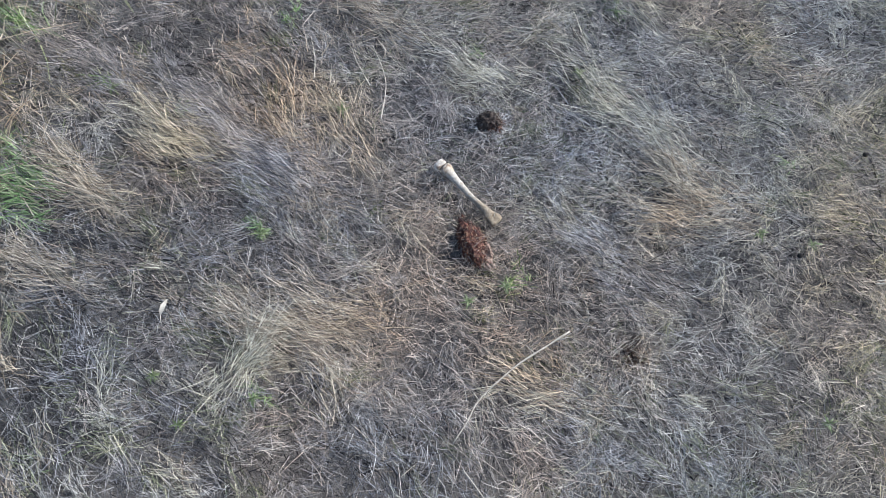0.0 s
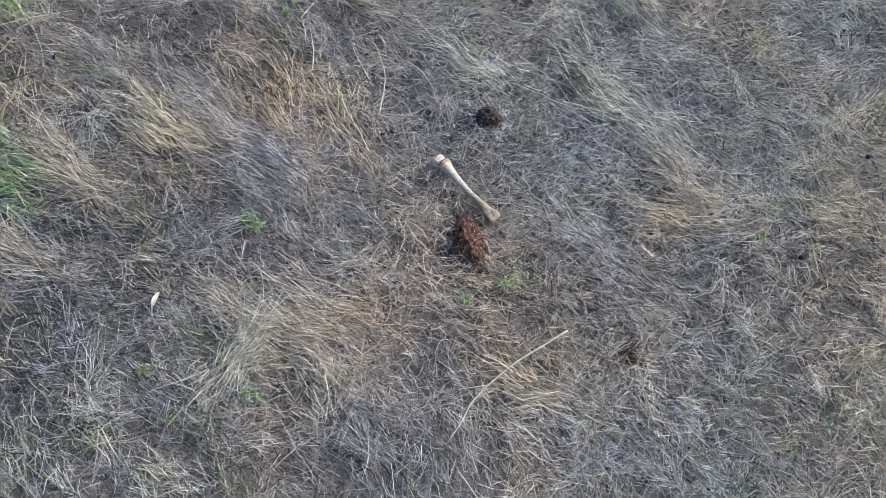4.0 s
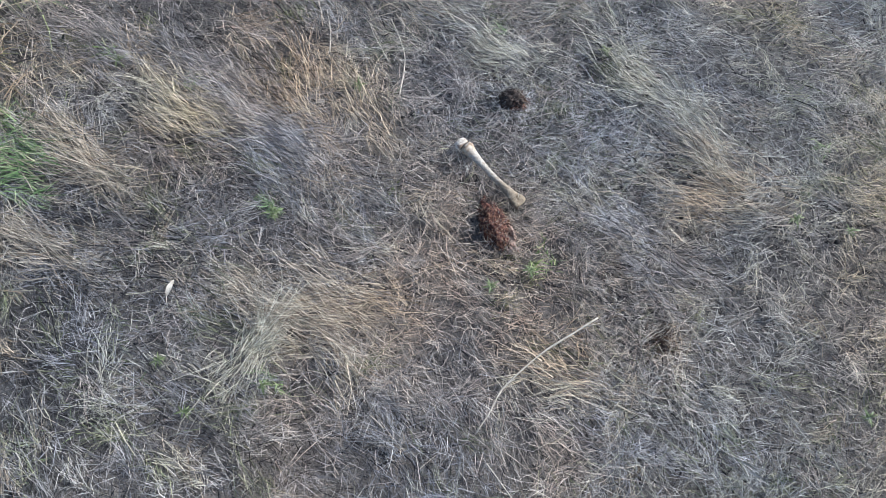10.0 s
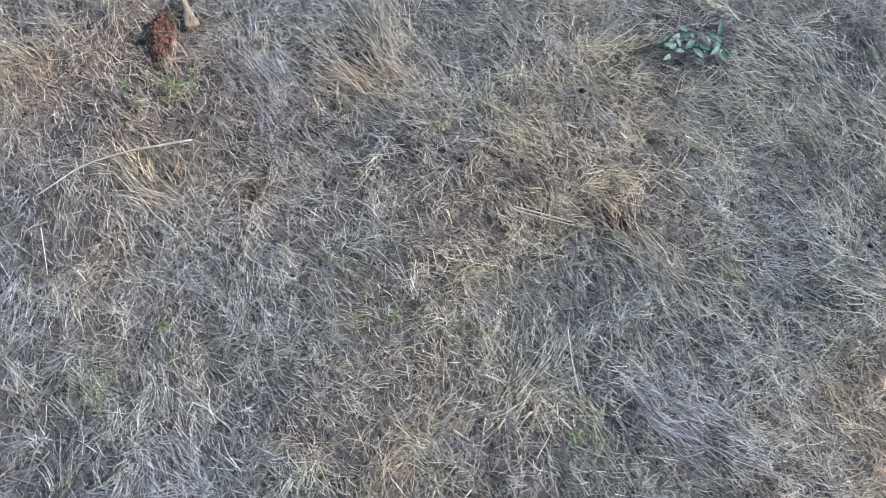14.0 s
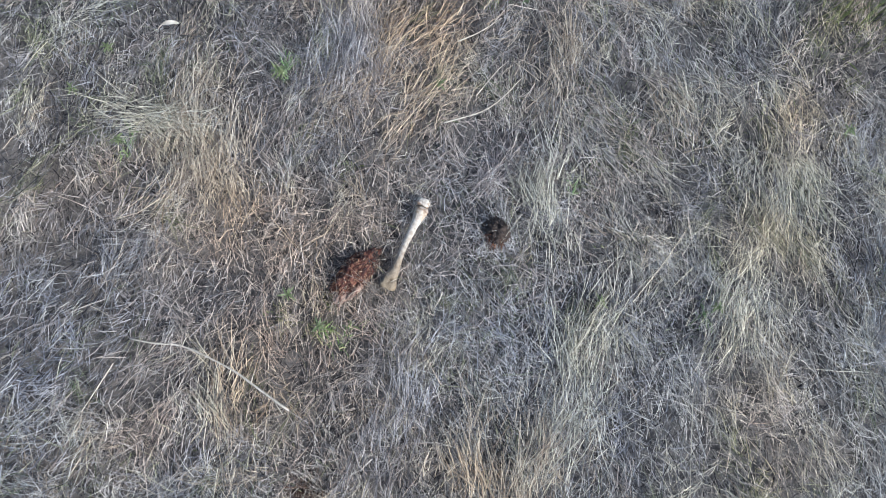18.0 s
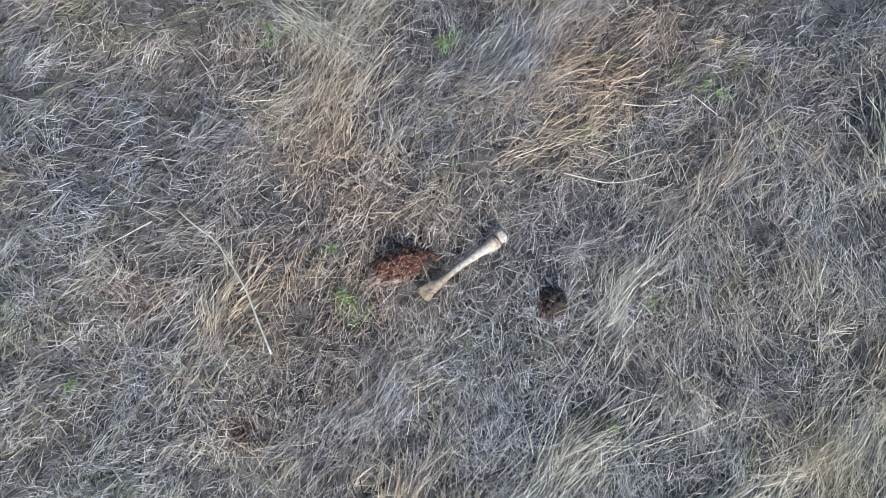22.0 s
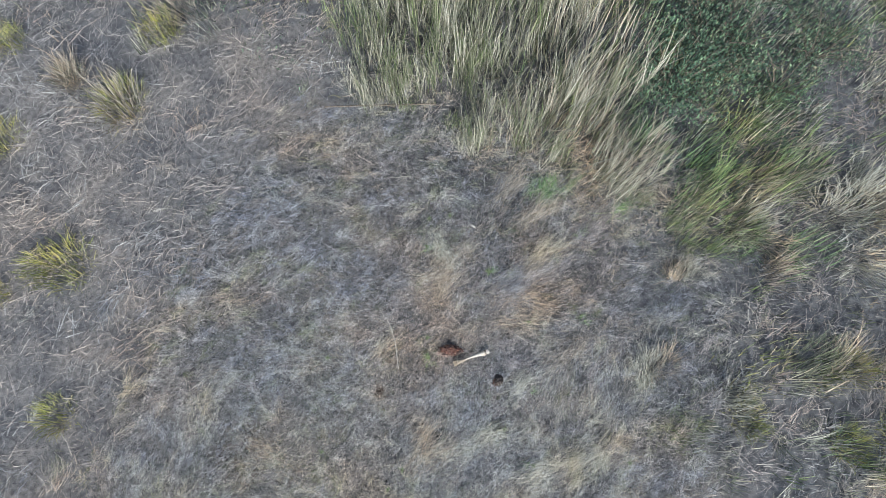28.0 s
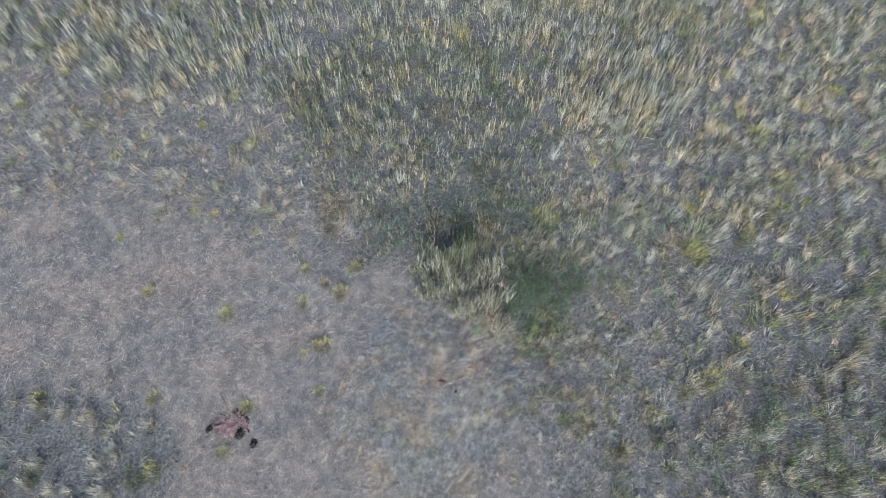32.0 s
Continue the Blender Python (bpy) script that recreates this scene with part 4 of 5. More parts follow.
def lump(name, rx, ry, rz, mat, rough=0.15, seed=0.0, freq=3.0, shape=None):
    """An uneven rounded body that sits on the ground."""
    bm = bmesh.new()
    bmesh.ops.create_icosphere(bm, subdivisions=2 if rx < 0.02 else 4, radius=1.0)
    for v in bm.verts:
        p = v.co.copy()
        k = 1 + rough * (noise.noise(p * freq + Vector((seed, 0, 0))) + 0.5 * noise.noise(p * freq * 2.7 + Vector((0, seed, 0))))
        sx, sy = shape(p) if shape else (1, 1)
        v.co = Vector((p.x * rx * k * sx, p.y * ry * k * sy, max(p.z * rz * k, -0.25 * rz)))
    me = bpy.data.meshes.new(name)
    bm.to_mesh(me)
    bm.free()
    me.materials.append(mat)
    me.polygons.foreach_set("use_smooth", [True] * len(me.polygons))
    return me


def hairs(name, me, n, length, width, along, mat, stand=0.35, ends=(-9, 9)):
    """Matted hair over a body: tapered strips that leave its skin and lie along one way."""
    co = np.empty(len(me.vertices) * 3, np.float32)
    me.vertices.foreach_get("co", co)
    no = np.empty(len(me.vertices) * 3, np.float32)
    me.vertices.foreach_get("normal", no)
    co, no = co.reshape(-1, 3), no.reshape(-1, 3)
    k = rng.choice(np.flatnonzero((co[:, 2] > -0.01) & (co[:, 0] > ends[0]) & (co[:, 0] < ends[1])), n)
    p = co[k] + rng.normal(0, 0.003, (n, 3))
    ang = along + rng.normal(0, 0.5, n) + 0.5 * np.sin(p[:, 0] * 60) + (np.arctan2(no[k][:, 1], no[k][:, 0]) - along) * 0.15
    rise = np.clip(no[k][:, 2] * stand + rng.normal(0, 0.25, n), -0.3, 1.0)
    v, q = strips(p[:, 0], p[:, 1], p[:, 2], ang, rng.lognormal(math.log(length), 0.35, n), rng.uniform(0.5, 1.4, n) * width, rise, np.abs(rng.normal(0.35, 0.2, n)), rng.normal(0, 0.6, n))
    return mesh_from(name, v, q, mat)


# ---- the bone ----
def bone_material():
    m, nodes, links, bsdf = material("old_bone")
    c = nodes.new("ShaderNodeTexCoord")
    sep = nodes.new("ShaderNodeSeparateXYZ")
    links.new(c.outputs["Object"], sep.inputs[0])
    n = noise_tex(nodes, links, 34.0, 6.0, 0.65)
    shift = nodes.new("ShaderNodeMath")
    shift.operation = "MULTIPLY_ADD"
    links.new(n.outputs["Fac"], shift.inputs[0])
    shift.inputs[1].default_value = 0.16
    links.new(sep.outputs["X"], shift.inputs[2])
    r = ramp(nodes, [(0.100, (0.74, 0.69, 0.61)), (0.118, (0.36, 0.25, 0.17)), (0.145, (0.60, 0.51, 0.40)), (0.18, (0.60, 0.555, 0.49)), (0.25, (0.52, 0.475, 0.41)), (0.33, (0.36, 0.305, 0.235)), (0.42, (0.31, 0.25, 0.17))])
    links.new(shift.outputs[0], r.inputs["Fac"])
    fine = ramp(nodes, [(0.36, (0.40, 0.30, 0.21)), (0.58, (1.0, 1.0, 1.0))])
    n2 = noise_tex(nodes, links, 90.0, 4.0)
    links.new(n2.outputs["Fac"], fine.inputs["Fac"])
    links.new(mixed(nodes, links, 0.5, r.outputs["Color"], fine.outputs["Color"], "MULTIPLY"), bsdf.inputs["Base Color"])
    bsdf.inputs["Roughness"].default_value = 0.6
    b = nodes.new("ShaderNodeBump")
    b.inputs["Strength"].default_value, b.inputs["Distance"].default_value = 0.7, 0.005
    links.new(n2.outputs["Fac"], b.inputs["Height"])
    links.new(b.outputs["Normal"], bsdf.inputs["Normal"])
    return m


M_BONE = bone_material()


def bone_piece(name, profile, lobes=0.0, sides=20):
    """A length of bone along x; profile rows: x, half width, half height, sideways shift."""
    rings = []
    for x, w, h, s in profile:
        ring = []
        for k in range(sides):
            a = 2 * math.pi * k / sides
            cleft = 1 - lobes * max(0, math.cos(a)) ** 6 - lobes * 0.6 * max(0, -math.cos(a)) ** 6 if lobes else 1
            p = Vector((x, math.sin(a) * w + s, math.cos(a) * h * cleft))
            bulge = 0.10 + 0.22 * min(1, abs(x - 0.18) / 0.17) ** 3
            p += Vector((0.25 * abs(p.y) * noise.noise(p * 90) if x < 0.035 or x > 0.32 else 0, p.y, p.z)) * bulge * (noise.noise(p * 48) + 0.5 * noise.noise(p * 120))
            ring.append(Vector((p.x, p.y * 1.0, p.z * 1.0)))
        rings.append(ring)
    return loft(name, rings, M_BONE)


bone = thing("long_bone", -0.124, 0.132, "weathered white long bone with brown-stained ends, lying in dry grass", "bone", dz=0.05)
bone.matrix_world = pose(-0.122, 0.141, -0.027, 0, 2.0, -48)
part("shaft", bone_piece("shaft", [(0.034, 0.025, 0.020, 0.003), (0.048, 0.0255, 0.0195, 0.004), (0.065, 0.0225, 0.018, 0.004), (0.085, 0.0180, 0.0160, 0.003), (0.11, 0.0150, 0.0140, 0.001), (0.14, 0.0135, 0.013, 0), (0.17, 0.0125, 0.0125, -0.001), (0.205, 0.0120, 0.012, -0.001), (0.235, 0.0122, 0.012, 0), (0.26, 0.0138, 0.013, 0.001), (0.285, 0.0175, 0.015, 0.001), (0.305, 0.0215, 0.0165, 0), (0.322, 0.025, 0.017, 0)]), bone, "bleached shaft, greyer towards one end")
part("growth_cap", bone_piece("growth_cap", [(-0.003, 0.015, 0.010, -0.004), (0.000, 0.021, 0.015, -0.004), (0.010, 0.0240, 0.019, -0.003), (0.022, 0.0255, 0.021, -0.001), (0.029, 0.0235, 0.018, 0.000)], 0.22), bone, "pale loose end cap with a dark crack behind it")
part("neck_crack", bone_piece("neck_crack", [(0.027, 0.0215, 0.016, 0.001), (0.036, 0.0215, 0.016, 0.002)]), bone, "dark stained crack below the cap").data.materials[0] = M_TWIG
part("condyle", bone_piece("condyle", [(0.316, 0.0235, 0.017, 0), (0.330, 0.0265, 0.0195, 0), (0.344, 0.0285, 0.021, 0), (0.354, 0.027, 0.019, 0.001), (0.359, 0.021, 0.013, 0.001)], 0.42), bone, "tan knuckle end with two lobes")

# ---- the rusty hide scrap and the dark tuft ----
hide = thing("hide_scrap", 0.010, -0.192, "rusty red-brown scrap of hairy hide beside the bone", "animal remains", dz=0.022, turn=-66)
body = lump("body", 0.108, 0.054, 0.050, M_FLESH, 0.35, 3.1, 3.5, lambda p: (1.0, 0.80 + 0.28 * p.x * abs(p.x) + 0.2 * max(0, 0.5 - p.x * p.x)))
part("hide", body, hide, "dried dark red-brown hide")
part("dark_hair", hairs("dark_hair", body, 420, 0.018, 0.0032, 0.2, M_DULLHAIR, 0.1, (-9, -0.035)), hide, "dark maroon hair at the narrow end", "stuff")
part("hair", hairs("hair", body, 1000, 0.013, 0.0032, 0.2, M_RUST, 0.1, (-0.06, 9)), hide, "matted rusty orange hair over the hide", "stuff")
part("stuck_straw", hairs("stuck_straw", body, 40, 0.012, 0.0026, 0.1, M_TAN, 0.05, (-0.04, 9)), hide, "pale bits of straw stuck in the hair", "stuff")
part("tan_flecks", hairs("tan_flecks", body, 200, 0.013, 0.0032, 0.4, M_FLECK, 0.05, (-0.05, 0.095)), hide, "tan bare flecks on the hide", "stuff")
part("fringe", hairs("fringe", lump("rim", 0.112, 0.060, 0.03, M_FLESH, 0.3, 8.0), 150, 0.014, 0.003, 2.2, M_DULLHAIR, 0.05), hide, "dark hair fringe at the rim", "stuff")
part("flap", lump("flap", 0.040, 0.022, 0.012, M_SKIN, 0.7, 5.0), hide, "thin pale torn skin at the wide end").location = (0.100, 0.020, 0.002)
part("torn_edge", lump("torn_edge", 0.052, 0.012, 0.016, M_SKIN, 0.7, 9.0), hide, "pale torn skin along one edge").location = (0.045, 0.044, 0.006)

tuft = thing("dark_fur_tuft", 0.098, 0.332, "dark grey-brown tuft of fur half sunk in grass", "animal remains", dz=0.045, turn=20)
core = lump("core", 0.046, 0.034, 0.028, M_DULL, 0.6, 1.7)
part("core", core, tuft)
part("fur", hairs("fur", core, 600, 0.018, 0.0028, 2.6, M_DULLHAIR, 0.05), tuft, "dark grey-brown matted fur", "stuff")
side = lump("side", 0.030, 0.020, 0.020, M_DULL, 0.5, 4.4)
red = part("rusty_side", side, tuft, "rusty dried skin on one side")
red.location = (0.016, -0.026, 0.004)
part("rusty_hair", hairs("rusty_hair", side, 130, 0.020, 0.0026, -1.2, M_RUST, 0.1), tuft, "short rusty hair", "stuff").location = (0.016, -0.026, 0.004)
# blades that grew or fell over the rims of the bone, the hide and the tuft
rim = [(-0.12, 0.09, 60), (0.10, -0.16, 60), (0.03, -0.29, 90), (-0.05, -0.13, 60), (0.055, -0.22, 70), (0.10, 0.30, 130), (0.14, 0.35, 120), (0.06, 0.36, 120)]
stuff("overlying_blades", [strips(x + rng.normal(0, 0.035, n), y + rng.normal(0, 0.035, n), np.full(n, -0.055), rng.uniform(0, 2 * math.pi, n), rng.uniform(0.05, 0.12, n), rng.uniform(0.002, 0.0034, n), rng.uniform(0.2, 0.9, n), rng.uniform(0.1, 0.6, n), rng.normal(0, 0.7, n)) for x, y, n in rim], M_STRAW, "single dry blades reaching over bone and hide")


# ---- stems and litter ----
def stem(places, radius, label, z=0.05, name="twig", twigs=(), tip=0.5):
    x, y = places[0]
    e = thing(name, x, y, label, name)
    pts = smooth_line([(px - x, py - y, z + 0.020 + 0.004 * math.sin(3 * i)) for i, (px, py) in enumerate(places)])
    part("stalk", tube("stalk", pts, radius, M_STEM, tip), e)
    for at, ang, length in twigs:
        p = pts[at]
        q = p + Vector((math.cos(ang), math.sin(ang), 0.12)) * length
        part("side_twig", tube("side_twig", [p, (p + q) / 2 + Vector((0, 0, 0.006)), q], radius * 0.5, M_STEM, 0.4, 5), e)
    return e


stem([(0.37, -0.58), (0.27, -0.64), (0.17, -0.70), (0.07, -0.78), (0.01, -0.84), (-0.03, -0.91), (-0.08, -0.98)], 0.0036, "long pale curved dry stick lying on matted grass", z=0.105, name="stick", twigs=((2, 0.2, 0.06), (5, 2.4, 0.05), (9, -0.6, 0.05), (14, 2.2, 0.045), (18, -0.9, 0.04)), tip=0.7)
stem([(-0.04, -1.08), (0.02, -1.16), (0.07, -1.23)], 0.0022, "short thin pale stem on the grass")
stem([(-0.36, 0.33), (-0.34, 0.48), (-0.36, 0.58), (-0.40, 0.68)], 0.0026, "long thin bowed straw stem", 0.065)
stem([(-0.41, 0.49), (-0.47, 0.61), (-0.49, 0.67)], 0.002, "thin bleached straw stem on flattened grass", 0.06)
stem([(1.58, -0.40), (1.69, -0.39), (1.80, -0.38)], 0.003, "straight bleached stem on the grass", 0.07)
stem([(0.22, 0.05), (0.24, 0.03), (0.26, -0.00)], 0.0025, "small curled pale stem near the bone", 0.05)
stem([(1.58, -0.41), (1.69, -0.40), (1.79, -0.39)], 0.0026, "pale straight straw stem", 0.06)
stem([(1.90, -0.75), (1.95, -0.85), (2.01, -0.95)], 0.0026, "pale straight straw stem", 0.06)
stem([(-0.65, 0.53), (-0.65, 0.62), (-0.67, 0.73)], 0.0024, "thin bleached stem on flattened grass", 0.06)
fallen = stem([(-1.78, -2.37), (-1.97, -1.97), (-2.27, -1.33)], 0.007, "fallen brown reed stems at the reed bed's foot", 0.1, tip=0.8)
for piece in fallen.children:
    piece.data.materials[0] = M_TWIG


def leaf_mesh(name, length, width, mat, curl=0.25, lobes=0):
    """A leaf with a fold along its rib and some thickness of shape: half outline mirrored, curved downwards."""
    rows = 9
    verts, faces = [], []
    for i in range(rows):
        t = i / (rows - 1)
        w = width / 2 * math.sin(math.pi * min(1, t * 0.92 + 0.06)) ** 0.8
        if lobes:
            w *= 0.62 + 0.38 * abs(math.sin(t * lobes * math.pi))
        z = curl * length * (t - t * t * 1.4)
        verts += [(t * length, -w, z + w * 0.3), (t * length, 0, z), (t * length, w, z + w * 0.3)]
    for i in range(rows - 1):
        a = i * 3
        faces += [(a, a + 1, a + 4, a + 3), (a + 1, a + 2, a + 5, a + 4)]
    return mesh_from(name, np.array(verts), np.array(faces), mat)


WEED_LEAVES = [leaf_mesh("weed_leaf", 0.055, 0.010, M_WEED, 0.45), leaf_mesh("weed_leaf", 0.04, 0.009, M_WEED, 0.6), leaf_mesh("sage_leaf", 0.13, 0.055, M_SAGE, 0.3, 3)]


def weed(x, y, label, count, sizes, size=1.0, z=0.065):
    e = thing("weed", x, y, label, "plant", "small green weeds in the dry grass")
    part("stem", tube("stem", [(0, 0, 0), (0.002, 0.001, z * 0.6), (0, 0, z)], 0.003, M_WEED, 0.7, 5), e)
    for k in range(count):
        a = 2.4 * k + rng.uniform(-0.3, 0.3)
        lf = part("leaf", WEED_LEAVES[sizes[k % len(sizes)]], e)
        s = size * rng.uniform(0.7, 1.2)
        lf.matrix_local = Matrix.Translation((0, 0, z - 0.002 * k)) @ Euler((rng.uniform(-0.3, 0.3), rng.uniform(-0.5, 0.0), a)).to_matrix().to_4x4() @ Matrix.Scale(s, 4)


for p in [(0.14, -0.39), (1.38, -0.24), (-0.53, 0.39), (-0.85, -0.16), (-1.54, 0.52), (-0.84, -0.81)]:
    weed(*p, "small bright green weed with narrow leaves in dry grass", 12, (0, 1), 0.62)
for p in [(-0.84, -0.15), (0.68, 0.90), (0.31, 1.72), (-1.11, -0.90), (-1.22, -0.72), (0.49, 0.54)]:
    weed(*p, "low green weed between bleached grass blades", 12, (0, 1), 0.6)
for p in [(1.18, -0.19), (1.32, -0.93), (0.53, -1.25), (1.96, -0.36), (2.04, -1.08), (-0.01, -0.45)]:
    weed(*p, "low green weed in trampled grass", 12, (0, 1), 0.6)
sage = thing("blue_green_plant", *(2.02, 0.47), "sprawling blue-green plant with lobed leaves in dry grass", "plant")
part("stem", tube("stem", [(-0.1, -0.03, 0.02), (0, 0, 0.05), (0.1, 0.04, 0.04)], 0.004, M_SAGE, 0.7, 5), sage)
for k in range(40):
    c = (-0.09, -0.02, 0.03, 0.08)[k % 4]
    lf = part("leaf", WEED_LEAVES[2], sage)
    lf.matrix_local = Matrix.Translation((c + rng.normal(0, 0.02), 0.3 * c + rng.normal(0, 0.02), 0.06 + rng.uniform(0, 0.03))) @ Euler((rng.uniform(-0.5, 0.5), rng.uniform(-0.6, 0.2), 2.4 * k + rng.uniform(-0.4, 0.4))).to_matrix().to_4x4() @ Matrix.Scale(rng.uniform(0.25, 0.48), 4)


def clod(x, y, r, label):
    e = thing("dark_clod", x, y, label, "clod", "dark clods in the grass", 0.045)
    part("body", lump("body", r, r * 0.85, r * 0.7, M_CLOD, 0.3, x), e)
    part("crumb", lump("crumb", r * 0.35, r * 0.3, r * 0.3, M_CLOD, 0.3, y), e).location = (r * 1.1, r * 0.3, 0)


for p in [(1.33, -0.28), (2.70, -0.07), (2.84, -0.07), (0.79, -0.01), (1.67, 0.15)]:
    clod(*p, 0.012, "small round dark dropping in dry grass")
for p in [(-0.34, 0.47), (-0.35, 0.25), (0.74, -0.18), (-0.71, -0.30)]:
    clod(*p, 0.009, "tiny dark crumb of soil in the mat")

e = thing("dry_leaf", -1.205, -0.49, "pale curled dry leaf standing in the grass", "leaf", dz=0.08, turn=75)
part("blade", leaf_mesh("blade", 0.066, 0.020, M_STEM, 0.35), e)
part("stalk", tube("stalk", [(-0.03, 0, -0.03), (-0.015, 0, -0.01), (0, 0, 0)], 0.002, M_STEM, 0.8, 5), e)


# ---- tussocks ----
def tussock_mesh(name, n, height, spread, width, mat, lean=0.45):
    a, r = rng.uniform(0, 2 * math.pi, n), spread * np.sqrt(rng.random(n))
    out = a + rng.normal(0, 0.5, n)
    v, q = strips(r * np.cos(a), r * np.sin(a), np.full(n, -0.01), out, height * rng.uniform(0.5, 1.2, n), rng.uniform(0.6, 1.3, n) * width, math.pi / 2 - np.clip(lean * r / spread + rng.normal(0, 0.2, n), -0.2, 1.2), rng.uniform(0.15, 0.6, n), rng.normal(0, 0.5, n))
    return mesh_from(name, v, q, mat)


def tussock(name, label, blade_mat, base_mat, height, spread, n, width, group):
    e = thing(name, 0, 0, label, "tussock", group)
    part("foliage", tussock_mesh("foliage", n, height, spread, width, blade_mat), e, kind="stuff")
    part("dead_skirt", tussock_mesh("dead_skirt", n // 3, height * 0.45, spread * 1.1, width, base_mat, 0.9), e, kind="stuff")
    return e


KINDS = [tussock("straw_tussock", "pale dry grass tussock with bleached blades", M_HAY, M_TAN, 0.46, 0.12, 250, 0.0054, "tussocks in the pasture"),
         tussock("straw_tussock", "tan dry grass tussock leaning outwards", M_TAN, M_OLIVE, 0.42, 0.12, 230, 0.0054, "tussocks in the pasture"),
         tussock("olive_tussock", "half-green grass tussock with straw tips", M_OLIVE, M_GREEN, 0.46, 0.14, 200, 0.0056, "tussocks in the pasture"),
         tussock("yellow_tuft", "low yellow-green grass tuft", M_YELLOW, M_TAN, 0.24, 0.15, 300, 0.0046, "yellow-green tufts")]
placed = [0, 0, 0, 0]


def put(kind, x, y, size):
    size *= 1.2 if kind == 3 else min(1.0, max(0.5 if math.hypot(x, y) < 3 else 0.8, math.hypot(x, y) / 8))
    tip = 8 if kind == 3 else 24
    m = pose(x, y, float(lie(x, y)), rng.uniform(-tip, tip), rng.uniform(-tip, tip), rng.uniform(0, 360)) @ Matrix.Scale(size, 4)
    if not placed[kind]:
        KINDS[kind].matrix_world = m
    else:
        c = copy_thing(KINDS[kind], m)
        c.matrix_basis = m
    placed[kind] += 1


for p in [(-1.92, -4.41), (-1.02, -4.38), (-0.17, -5.31), (1.31, -7.20), (0.74, -3.98), (1.82, -9.91), (3.40, -5.08), (-4.23, -9.97), (0.73, -11.91), (-6.21, -9.16), (-1.45, 4.73), (-0.88, 4.06), (-0.59, 5.50), (-8.97, 6.69), (4.83, -4.94), (4.48, -7.70)]:
    put(3, *p, rng.uniform(0.7, 1.2))
for p in [(-4.37, 5.10), (-5.90, 1.81), (-4.98, -4.25), (-2.73, -8.60), (-1.95, -11.39), (-0.78, -11.26), (-3.27, 3.14), (-3.13, 4.34), (-1.67, 1.60), (-2.79, 2.11), (-0.68, 1.73), (-1.78, 3.94), (-7.55, 4.39), (-6.53, -9.42), (-1.05, -5.03), (-3.27, -10.05), (-3.86, -15.06), (-8.34, 8.17)]:
    put(int(rng.integers(0, 2)), *p, rng.uniform(1.0, 1.6))
for p in [(-2.19, 2.27), (-1.37, 3.35), (-0.66, 2.48), (-1.58, 1.57), (-0.58, 1.61), (-1.19, 3.06), (-2.37, 3.28), (-2.78, 2.89), (-2.98, 2.42)]:
    put(int(rng.integers(0, 3)), *p, 1.5)
for p in [(-6.90, 4.46), (-5.57, 1.85), (-4.08, 4.59), (-4.42, 5.17), (-1.47, 3.88), (-2.61, 4.39), (-1.93, 2.50), (-1.59, 1.69), (-3.00, 3.20), (-1.27, 4.88), (-0.89, 4.38), (-0.60, 5.54), (-2.17, -4.34), (-1.03, -4.98), (-0.98, -4.34), (-1.85, -6.72), (-2.35, -8.35), (-4.87, -4.15)]:
    put(int(rng.integers(0, 2)), *p, rng.uniform(1.2, 1.7))
put(3, *(3.43, -5.07), 0.9)
for p in [(-1.36, 3.46), (-0.64, 3.61), (-1.15, -5.81), (1.99, -3.33), (0.84, -4.22), (-0.48, 2.64)]:
    put(3, *p, 0.8)
for poly, n, kinds, lo, hi in ((RIGHT, 130, (0, 0, 1, 1, 2, 3), 1.0, 1.8), (LEFT, 46, (0, 0, 1, 2, 3), 0.7, 1.2), (CORNER, 40, (0, 0, 1, 2, 3), 1.0, 1.4), (TALL, 40, (0, 2), 1.3, 2.0), (BAND, 14, (0, 2), 1.3, 1.8), (LAWN, 14, (3, 1, 1), 0.35, 0.6)):
    xs, ys = within(n, poly)
    for x, y in zip(xs, ys):
        if math.hypot(x, y) > 2.6:
            put(kinds[int(rng.integers(0, len(kinds)))], float(x), float(y), rng.uniform(lo, hi))


# ---- the reed bed ----
def reed_stem(name, height, mat):
    """One reed: a thin bending stalk with a few long leaves that arch away."""
    lean = rng.uniform(0.03, 0.22)
    pts = smooth_line([(0, 0, 0), (0.10 * lean * height, 0, 0.35 * height), (0.45 * lean * height, 0.03, 0.72 * height), (1.0 * lean * height, 0.05, height)], 7)
    bm = bmesh.new()
    bm.from_mesh(tube("stalk", pts, 0.0032, mat, 0.35, 4))
    me = bpy.data.meshes.new(name)
    for k in range(6):
        p = pts[1 + k]
        a, reach = rng.uniform(0, 2 * math.pi), rng.uniform(0.04, 0.20)
        d, w = Vector((math.cos(a), math.sin(a), 0)), Vector((-math.sin(a), math.cos(a), 0)) * 0.0027
        line = [p, p + d * reach * 0.4 + Vector((0, 0, 0.18)), p + d * reach * 0.75 + Vector((0, 0, 0.34)), p + d * reach + Vector((0, 0, 0.40))]
        rows = [[bm.verts.new(q + w * f), bm.verts.new(q - w * f)] for q, f in zip(line, (1.0, 1.1, 0.7, 0.1))]
        for r, t in zip(rows, rows[1:]):
            bm.faces.new((r[0], r[1], t[1], t[0]))
    bm.to_mesh(me)
    bm.free()
    me.materials.append(mat)
    return me


